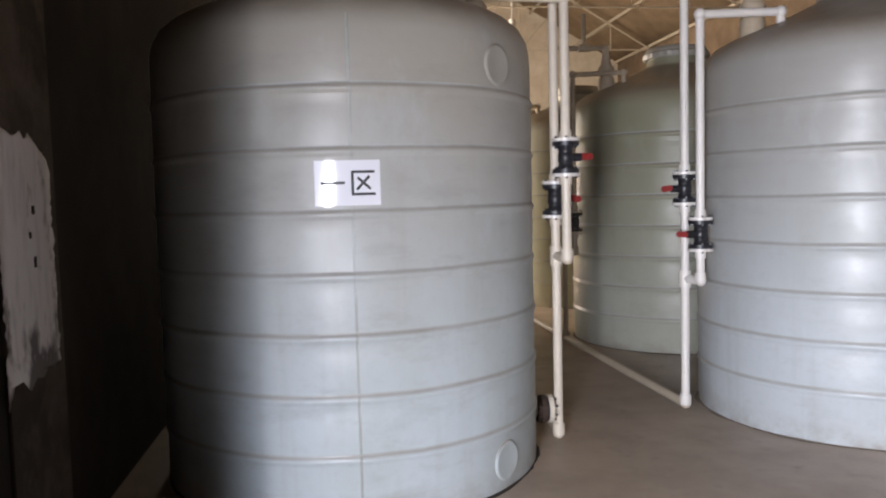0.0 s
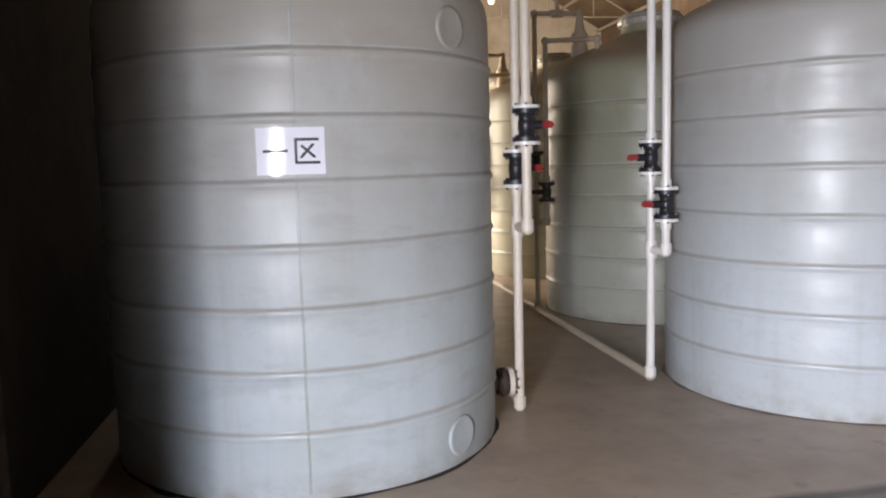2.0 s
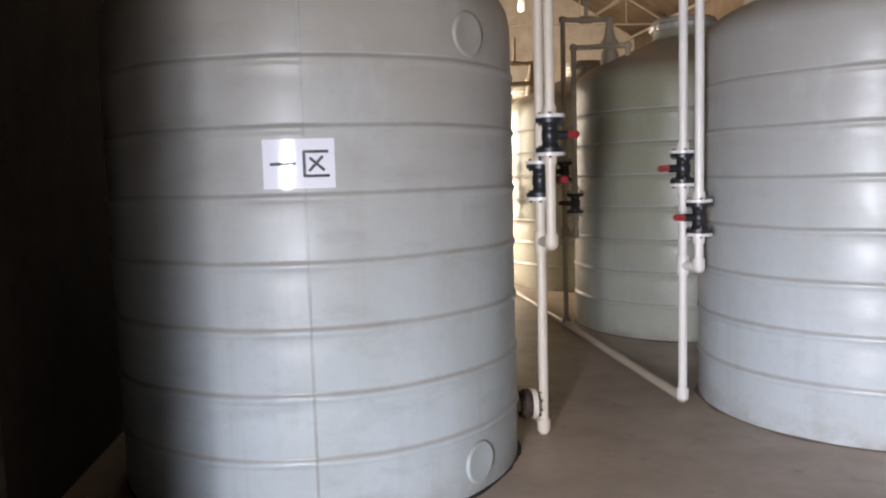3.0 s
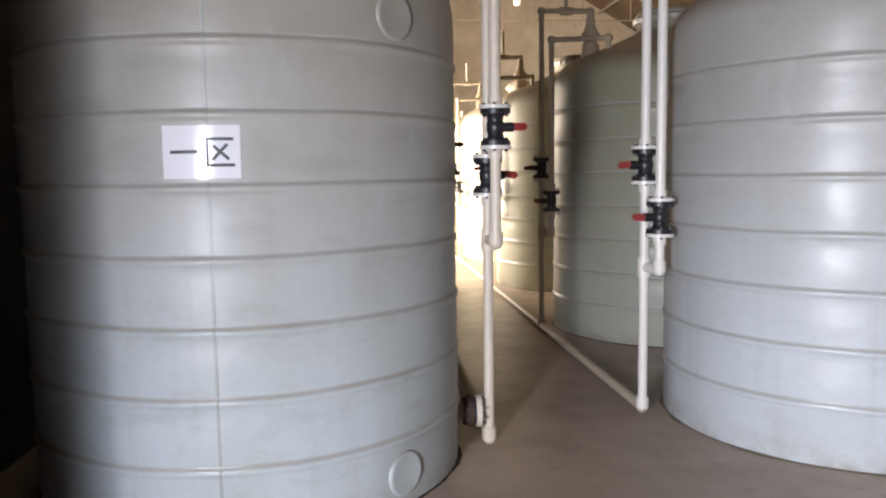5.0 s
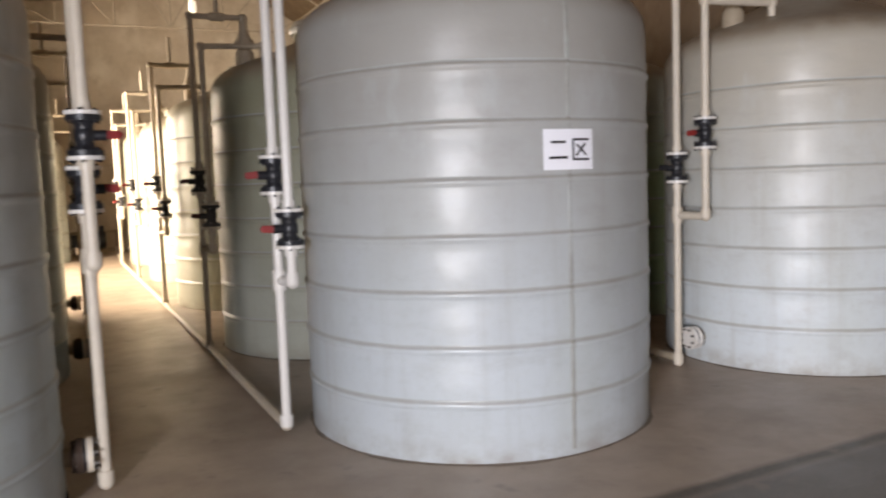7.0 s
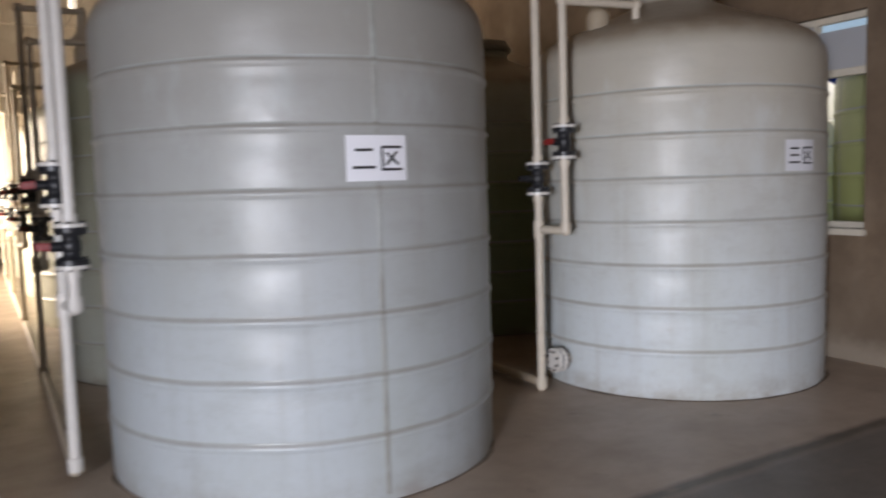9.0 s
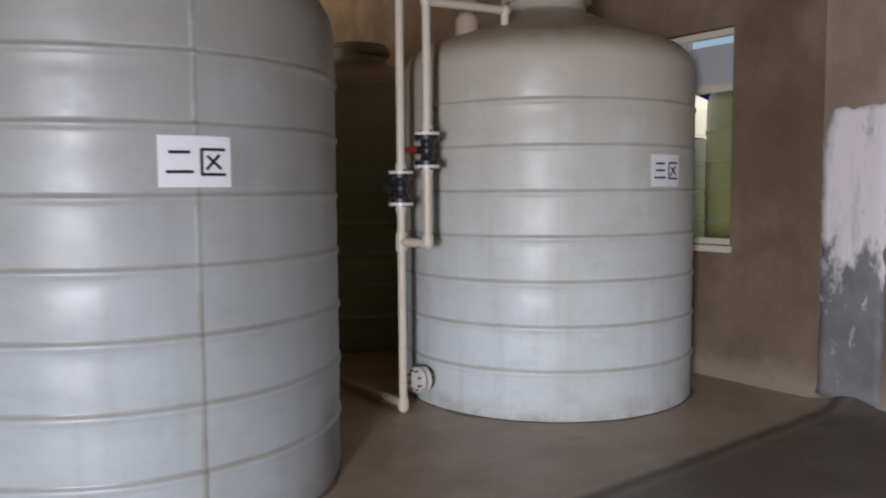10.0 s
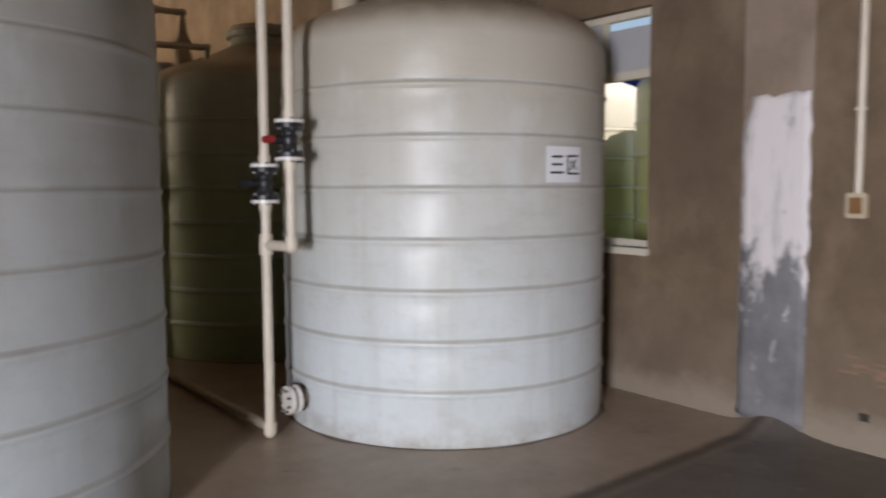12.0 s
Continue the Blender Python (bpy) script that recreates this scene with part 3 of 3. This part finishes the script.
def slant_strip(bm, p, q, w, r, az_mid):
    """A straight stroke between two (metres across, height) points, laid on the wall."""
    n = 6
    d = Vector((q[0] - p[0], q[1] - p[1])).normalized()
    side = Vector((-d.y, d.x)) * w / 2
    rows = []
    for i in range(n + 1):
        c = Vector(p).lerp(Vector(q), i / n)
        row = []
        for e, dr in ((c - side, 0), (c + side, 0), (c + side, 0.001), (c - side, 0.001)):
            a = radians(az_mid) + e.x / R - math.pi / 2
            row.append(bm.verts.new(((r + dr) * math.cos(a), (r + dr) * math.sin(a), e.y)))
        rows.append(row)
    for a, b in zip(rows, rows[1:]):
        for k in range(4):
            bm.faces.new((a[k], b[k], b[(k + 1) % 4], a[(k + 1) % 4]))
    bm.faces.new(rows[0]), bm.faces.new(rows[-1][::-1])


def zone_sign(centre, az, z_mid, bars, label, halves):
    """A printed paper notice: the numeral as level bars, then the sign for a zone."""
    t = thing("zone_sign", label, "sign", (centre[0], centre[1], 0), "zone signs on the tanks")
    deg = math.degrees(1 / R)
    w, h = 0.30, 0.208
    skin = R + 0.0065
    if halves:
        for a, b in ((-w / 2, 0.004), (0.0, w / 2)):
            part("sheet", bend_strip(bmesh.new(), az + a * deg, az + b * deg, z_mid - h / 2, z_mid + h / 2, skin + (0.0012 if a == 0 else 0)), PAPER, t)
    else:
        part("sheet", bend_strip(bmesh.new(), az - w / 2 * deg, az + w / 2 * deg, z_mid - h / 2, z_mid + h / 2, skin), PAPER, t)
    ink = skin + 0.0035
    span = {1: (0.0,), 2: (0.037, -0.042), 3: (0.045, 0.0, -0.047)}[bars]
    for k, dz in enumerate(span):
        half = 0.054 if k == len(span) - 1 else 0.043
        stroke = bmesh.new()
        slant_strip(stroke, (-0.066 - half, z_mid + dz), (-0.066 + half, z_mid + dz + 0.001), 0.0128, ink, az)
        part("numeral_stroke", stroke, INK, t)
    zone = bmesh.new()
    x0, x1, top, low = 0.018, 0.124, z_mid + 0.05, z_mid - 0.052
    for p, q in (((x0, top), (x1, top)), ((x0 + 0.005, top), (x0 + 0.005, low)), ((x0, low), (x1 + 0.003, low)), ((x0 + 0.028, top - 0.026), (x1 - 0.018, low + 0.022)), ((x1 - 0.024, top - 0.02), (x0 + 0.024, low + 0.02))):
        slant_strip(zone, p, q, 0.0122, ink, az)
    part("zone_character", zone, INK, t)


def ball_valve(parent, x, y, z, side, dusty, lever_mat=None):
    """A flanged black ball valve on a riser, its red lever pointing to side."""
    body, red, ring = (BLACK_DUSTY, RED_DUSTY, PVC_DUSTY) if dusty else (BLACK, RED, PVC)
    v = part("valve", lathe_at([(0.06, -0.085), (0.055, -0.066), (0.043, -0.052), (0.041, -0.03), (0.046, -0.024), (0.046, 0.024), (0.041, 0.03), (0.043, 0.052), (0.055, 0.066), (0.06, 0.085)], (x, y, z), 24), body, parent, "black ball valve")
    for s in (-1, 1):
        part("valve_flange", rod(bmesh.new(), (x, y, z + s * 0.068), (x, y, z + s * 0.094), 0.079, 24), body, v)
        part("collar", rod(bmesh.new(), (x, y, z + s * 0.0945), (x, y, z + s * 0.113), 0.083, 24), ring, v, "dusty collar" if dusty else "white collar")
        for k in range(6):
            a = math.pi * k / 3 + 0.3
            px, py = x + 0.066 * math.cos(a), y + 0.066 * math.sin(a)
            part("bolt", rod(bmesh.new(), (px, py, z + s * 0.055), (px, py, z + s * 0.124), 0.0075, 6), BOLT if dusty else BLACK, v)
    part("stem", rod(bmesh.new(), (x + side * 0.04, y, z), (x + side * 0.094, y, z), 0.025, 16), body, v)
    lever = box(bmesh.new(), (-0.020, -0.013, -0.042), (0.020, 0.013, 0.042), 0.009)
    for w in lever.verts:
        w.co = Vector((w.co.x, w.co.y * (1.25 if w.co.z < 0 else 0.75), w.co.z))
    tilt = 0.12 * math.sin(x * 9 + z * 31)
    m = Matrix.Translation((x + side * 0.125, y, z + 0.002)) @ Matrix.Rotation(side * math.pi / 2 + tilt, 4, "Y")
    bmesh.ops.transform(lever, matrix=m, verts=lever.verts)
    part("lever", lever, lever_mat or red, v, "black lever" if lever_mat else "red lever")


def lathe_at(profile, at, seg):
    bm = lathe(bmesh.new(), profile, seg)
    bmesh.ops.translate(bm, verts=bm.verts, vec=at)
    return bm


def elbow(bm, at, r=0.039):
    bmesh.ops.create_uvsphere(bm, u_segments=16, v_segments=10, radius=r, matrix=Matrix.Translation(at))
    return bm


def pipework(centre, side, mat, label, a_off, b_off, a_valve, b_valve, tee, low_top=2.68, high_top=3.03, foot=0.0, plain_lever=False):
    """Two risers beside a tank with a valve each, joined by a short link, and their runs to the tank top."""
    t = thing("valve_pipework", label, "pipework", (centre[0], centre[1], 0), "risers with valves")
    ax, ay = a_off
    bx, by = b_off
    r = 0.024 if mat is PVC_DUSTY else 0.028
    part("riser", rod(bmesh.new(), (ax, ay, foot + 0.03), (ax, ay, high_top), r, 18), mat, t)
    part("riser", rod(bmesh.new(), (bx, by, tee), (bx, by, low_top), r, 18), mat, t)
    part("socket", rod(elbow(bmesh.new(), (ax, ay, foot + 0.038), 0.038), (ax, ay, foot + 0.03), (ax, ay, foot + 0.10), 0.0385, 18), mat, t)
    part("socket", rod(elbow(bmesh.new(), (bx, by, tee), 0.038), (bx, by, tee), (bx, by, tee + 0.055), 0.0375, 18), mat, t)
    part("tee", rod(bmesh.new(), (ax, ay, tee - 0.06), (ax, ay, tee + 0.06), 0.0385, 18), mat, t)
    part("link", rod(bmesh.new(), (ax, ay, tee), (bx, by, tee), 0.03, 16), mat, t)
    for (x, y), z in (((ax, ay), a_valve), ((bx, by), b_valve)):
        part("coupler", rod(bmesh.new(), (x, y, z + 0.11), (x, y, z + 0.16), 0.0365, 18), mat, t)
        part("coupler", rod(bmesh.new(), (x, y, z - 0.16), (x, y, z - 0.11), 0.0365, 18), mat, t)
    part("upper_run", rod(bmesh.new(), (bx, by, low_top), (side * 0.66, by, low_top + 0.02), r, 18), mat, t)
    part("elbow", elbow(bmesh.new(), (bx, by, low_top)), mat, t)
    part("elbow", elbow(bmesh.new(), (side * 0.66, by, low_top + 0.02)), mat, t)
    part("drop", rod(bmesh.new(), (side * 0.66, by, low_top + 0.02), (side * 0.66, by, 2.60), r, 18), mat, t)
    part("upper_run", rod(bmesh.new(), (ax, ay, high_top), (side * 0.78, ay, high_top), r, 18), mat, t)
    part("elbow", elbow(bmesh.new(), (ax, ay, high_top)), mat, t)
    part("elbow", elbow(bmesh.new(), (side * 0.78, ay, high_top)), mat, t)
    part("drop", rod(bmesh.new(), (side * 0.78, ay, high_top), (side * 0.78, ay, 2.55), r, 18), mat, t)
    # Besides dust, the brown puts the cone's backlit shade into its colour.
    part("vent_cone", lathe_at([(0.085, 2.54), (0.08, 2.67), (0.05, 2.715), (0.08, 2.732), (0.086, 2.745), (0.086, 2.77), (0.055, 2.81), (0.045, 2.86), (0.036, 2.92), (0.034, 2.96)], (side * 0.78, ay, 0), 24), PVC_DUSTY, t, "conical inlet fitting")
    mid = (ax + side * 0.78) / 2
    part("stub", rod(bmesh.new(), (mid, ay, high_top), (mid, ay, high_top + 0.34), 0.02, 12), mat, t)
    part("tee", rod(bmesh.new(), (mid - 0.06, ay, high_top), (mid + 0.06, ay, high_top), 0.0385, 16), mat, t)
    for (x, y), z in (((ax, ay), a_valve), ((bx, by), b_valve)):
        ball_valve(t, x, y, z, side, mat is PVC_DUSTY, BLACK if plain_lever and z == a_valve else None)
    return t


# columns of tanks: the front one of each bears the sign
T1, T2, T3 = (0.38, 4.868), (3.914, 5.208), (7.022, 5.395)
COL1 = [T1, (0.36, 7.75), (0.30, 10.65), (0.22, 19.0)]
COL2 = [T2, (3.825, 8.06), (3.72, 11.12), (3.60, 14.25), (3.48, 17.4)]
COL3 = [T3, (6.98, 8.21), (6.98, 11.1), (6.98, 14.0)]
YARD = [(10.11, 4.89), (10.03, 7.38)]
FRONT = [T1, T2, T3]
OUTSIDE = "sunlit white polyethylene water tank outside"
SHADED = "olive green polyethylene water tank, shade in its colour, outside"
BEHIND = "ribbed grey-green polyethylene water tank behind the front row"
CREAM = "ribbed cream polyethylene water tank in warm daylight"
THIRD = "ribbed whitish polyethylene water tank, brown dust on top"
SECOND = "ribbed faintly green polyethylene water tank"
CLEAR = "ribbed pale white polyethylene water tank, dusty on top"
GREENISH = "ribbed polyethylene water tank, green with the water inside"
made = {}
for n, at in enumerate(FRONT + COL1[1:] + COL2[1:] + COL3[1:] + YARD):
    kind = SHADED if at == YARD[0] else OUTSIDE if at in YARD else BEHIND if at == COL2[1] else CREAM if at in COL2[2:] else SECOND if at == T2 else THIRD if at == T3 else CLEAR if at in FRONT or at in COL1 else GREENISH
    m = pose(at[0], at[1], 0 if at not in YARD else -0.02, 0, 0, {T1: 0.0, T2: 0.6, T3: 80.0, COL2[1]: 170.0, COL2[2]: 150.0}.get(at, 60 + 41 * n))
    if kind in made:
        tank = tagged(copy_thing(made[kind], m), kind)
    else:
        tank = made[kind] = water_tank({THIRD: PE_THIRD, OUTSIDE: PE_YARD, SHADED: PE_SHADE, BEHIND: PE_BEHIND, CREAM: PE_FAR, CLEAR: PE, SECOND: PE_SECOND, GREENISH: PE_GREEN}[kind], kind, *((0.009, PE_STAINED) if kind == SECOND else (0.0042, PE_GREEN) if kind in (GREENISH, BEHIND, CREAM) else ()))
        tank.matrix_basis = m
    if at in FRONT:
        tagged(tank, "ribbed pale polyethylene water tank bearing the %s zone sign" % ("first", "second", "third")[n])
    if at == T1:
        first = tank
    if at in YARD:
        tagged(tank, kind + " the window", group="tanks outside")
port_boss(first, 44.5, 2.20, 0.108)
port_boss(first, 45.5, 0.155, 0.108)
WHITE_SET = "pair of white plastic risers with black valves and red levers"
SUNNY_SET = "pair of cream plastic risers with black valves in warm daylight"
DUSTY_SET = "pair of dusty beige plastic risers with black valves"


def outlet_for(at, side, dy):
    o = thing("tank_outlet", "bolted white flange outlet at the foot of a tank", "outlet", (at[0], at[1], 0), "outlets at tank feet")
    tank_outlet(o, side, dy)


pipework(T1, 1, PVC_CREAM, WHITE_SET, (1.265, 0.02), (1.282, -0.165), 1.505, 1.754, 1.155)
outlet_for(T1, 1, 0.0)
pipework(T2, -1, PVC, WHITE_SET, (-1.265, 0.045), (-1.222, -0.10), 1.55, 1.245, 0.935, foot=0.03)
pipework(T3, -1, PVC_CREAM, WHITE_SET, (-1.335, -0.049), (-1.30, -0.309), 1.513, 1.752, 1.157, plain_lever=True)
outlet_for(T3, -1, -0.02)
for c in COL1[1:]:
    pipework(c, 1, PVC_DUSTY, DUSTY_SET, (1.265, 0.02), (1.282, -0.165), 1.505, 1.754, 1.155)
    outlet_for(c, 1, 0.0)
for c in COL2[1:]:
    # Paler plastic from the third tank back also carries the far daylight.
    pipework(c, -1, PVC_DUSTY if c == COL2[1] else PVC_FLOOR if c == COL2[2] else PVC_CREAM, DUSTY_SET if c == COL2[1] else SUNNY_SET, (-1.24, -0.08), (-1.185, -0.26), 1.54, 1.236, 0.935, 2.69, 2.98)
for c in COL3[1:2]:
    # Lighter plastic here puts warm light into the riser's colour.
    pipework(c, -1, PVC_FLOOR, DUSTY_SET, (-1.33, -0.055), (-1.295, -0.315), 1.513, 1.752, 1.157)


def floor_pipe(points, label, mat):
    t = thing("floor_pipe", label, "pipe", group="collector pipes on the floor")
    for a, b in zip(points, points[1:]):
        rise = 0.03 if a == points[0] else 0.0
        part("pipe", rod(bmesh.new(), (*a, 0.036 + rise), (*b, 0.036), 0.031, 16), mat, t)
    for p in points:
        part("coupling", elbow(bmesh.new(), (*p, 0.038 + (0.03 if p == points[0] else 0.0)), 0.038), mat, t)


floor_pipe([(T2[0] - 1.265, T2[1] + 0.045)] + [(c[0] - 1.24, c[1] - 0.08) for c in COL2[1:]] + [(2.28, 21.4)], "beige plastic collector pipe lying along the aisle", PVC_FLOOR)
floor_pipe([(T1[0] + 1.265, T1[1] + 0.02)] + [(c[0] + 1.265, c[1] + 0.02) for c in COL1[1:]], "beige plastic collector pipe beside the first row of tanks", PVC_DUSTY)
floor_pipe([(T3[0] - 1.335, T3[1] - 0.049)] + [(c[0] - 1.33, c[1] - 0.055) for c in COL3[1:2]], "beige plastic collector pipe in the dark gap", PVC_DUSTY)

zone_sign(T1, -0.8, 1.621, 1, "glossy white paper sign with a black one-stroke zone number", False)
zone_sign(T2, 0.8, 1.625, 2, "white paper sign of two sheets with two-stroke zone number", True)
zone_sign(T3, 3.7, 1.617, 3, "white paper sign of two sheets with three-stroke zone number", True)

# ---- small fittings ----
def light_switch():
    t = thing("light_switch", "cream wall switch with an amber rocker below a conduit", "switch", (EAST, 3.157, 1.38))
    part("plate", box(bmesh.new(), (-0.032, -0.058, -0.07), (0.001, 0.058, 0.07), 0.006), SWITCH, t)
    part("rocker", box(bmesh.new(), (-0.040, -0.036, -0.045), (-0.031, 0.036, 0.045), 0.004), AMBER, t, "amber rocker")
    c = thing("conduit", "white plastic cable conduit down the wall", "conduit", (EAST, 3.15, 0))
    part("tube", rod(bmesh.new(), (-0.02, 0, 1.45), (-0.02, 0, EAVE - 0.05), 0.021, 12), PVC_CREAM, c)
    for z in (1.9, 2.7, 3.5, 4.4):
        part("clip", box(bmesh.new(), (-0.042, -0.026, z), (0.001, 0.026, z + 0.018), 0.003), PVC_CREAM, c)
    # The hole is a flat dark plate; its inner shade is only colour.
    s = thing("wall_socket_hole", "small socket hole low in the cement wall, its shade painted", "socket", (EAST, 3.08, 0.2))
    part("hole_shade", box(bmesh.new(), (-0.006, -0.027, -0.022), (0.004, 0.027, 0.022), 0.002), DIRT_SHADE, s)


light_switch()


def pendant():
    t = thing("pendant_lamp", "bare white bulb hanging on a cord from the roof", "lamp", (3.42, 14.0, 0))
    part("cord", rod(bmesh.new(), (0, 0, 4.55), (0, 0, 7.74), 0.012, 8), PVC, t)
    part("socket", rod(bmesh.new(), (0, 0, 4.42), (0, 0, 4.56), 0.055, 14), PVC, t)
    bm = lathe(bmesh.new(), [(0.02, 4.24), (0.045, 4.25), (0.06, 4.30), (0.055, 4.38), (0.04, 4.43)], 20)
    part("bulb", bm, BULB, t)


pendant()


def pump_set():
    t = thing("pump", "dark pump on a low pale frame by the far wall", "pump", (1.75, 21.2, 0))
    for y in (-0.25, 0.25):
        part("rail", box(bmesh.new(), (-0.75, y - 0.03, 0.0), (0.75, y + 0.03, 0.07), 0.006), STEEL, t)
    part("motor", rod(bmesh.new(), (-0.45, 0, 0.26), (0.1, 0, 0.26), 0.17, 20), PUMP, t)
    part("volute", rod(bmesh.new(), (0.12, 0, 0.28), (0.3, 0, 0.28), 0.2, 24), PUMP, t)
    part("discharge", rod(bmesh.new(), (0.22, 0, 0.4), (0.22, 0, 0.62), 0.05, 14), PUMP, t)
    for x in (-0.35, 0.0, 0.2):
        part("foot", box(bmesh.new(), (x - 0.04, -0.26, 0.07), (x + 0.04, 0.26, 0.1)), PUMP, t)
    part("rail_pipe", rod(bmesh.new(), (-0.9, 0.5, 0.45), (0.6, 0.5, 0.45), 0.025, 10), PVC_DUSTY, t)
    for x in (-0.85, 0.55):
        part("post", rod(bmesh.new(), (x, 0.5, 0.0), (x, 0.5, 0.45), 0.025, 10), PVC_DUSTY, t)


pump_set()


def red_smear():
    """A rubbed red chalk mark low on the east wall."""
    t = thing("red_smear", "faint rubbed red chalk mark on the cement wall", "chalk mark", (EAST, 0, 0))
    rng = random.Random(11)
    for k in range(16):
        y, z = rng.uniform(2.80, 3.12), 0.47 + rng.gauss(0, 0.04)
        part("stroke", box(bmesh.new(), (-0.0012 - 0.0001 * k, y, z), (0.001, y + rng.uniform(0.03, 0.13), z + rng.uniform(0.005, 0.02)), 0.0005), CHALK, t)


red_smear()


def dirt_shade_ring(at, seed, material):
    """Dust and grit at a tank's foot, with contact shade put into its tone."""
    bm = bmesh.new()
    n = 150
    rows = []
    for i in range(n):
        a = 2 * math.pi * i / n
        w = 0.002 + 0.05 * max(0, noise.noise((math.cos(a) * 3.1, math.sin(a) * 3.1, seed))) + 0.012 * abs(noise.noise((a * 14, seed, 0)))
        rows.append([bm.verts.new((q * math.cos(a), q * math.sin(a), z)) for q, z in ((R - 0.035, 0.0015), (R - 0.02, 0.012), (R + w, 0.0015))])
    for i in range(n):
        u, v = rows[i], rows[(i + 1) % n]
        for k in range(2):
            bm.faces.new((u[k], v[k], v[k + 1], u[k + 1]))
    ob = new("floor_dirt", mesh_from("floor_dirt", bm, material))
    ob.location = (at[0], at[1], 0)
    tagged(ob, "dust, grit and painted contact shade along the foot of a tank", "dirt", kind="stuff")


for n, at in enumerate(FRONT + [COL2[1], COL3[1]]):
    dirt_shade_ring(at, n * 7.3, DIRT_SHADE if at == T1 else GRIT)


def foot_mound():
    """Grit heaped where the floor joint meets the grey pilaster."""
    bm = bmesh.new()
    n, m = 28, 8
    rows = []
    for i in range(n + 1):
        y = 3.25 + 0.85 * i / n
        h = 0.085 * math.exp(-((y - 3.62) / 0.19) ** 2) + 0.008 * noise.noise((y * 17, 2, 0))
        rows.append([bm.verts.new((EAST + 0.015 - 0.30 * k / m, y, max(-0.004, h * (1 - k / m) ** 1.6 + 0.006 * noise.noise((y * 21, k * 0.7, 5)) * (k < m)))) for k in range(m + 1)])
    for a, b in zip(rows, rows[1:]):
        for k in range(m):
            bm.faces.new((a[k], a[k + 1], b[k + 1], b[k]))
    tagged(new("floor_dirt", mesh_from("floor_dirt", bm, FLOOR)), "low swell of worn concrete and dust at the pilaster foot", "dirt", kind="stuff")


foot_mound()
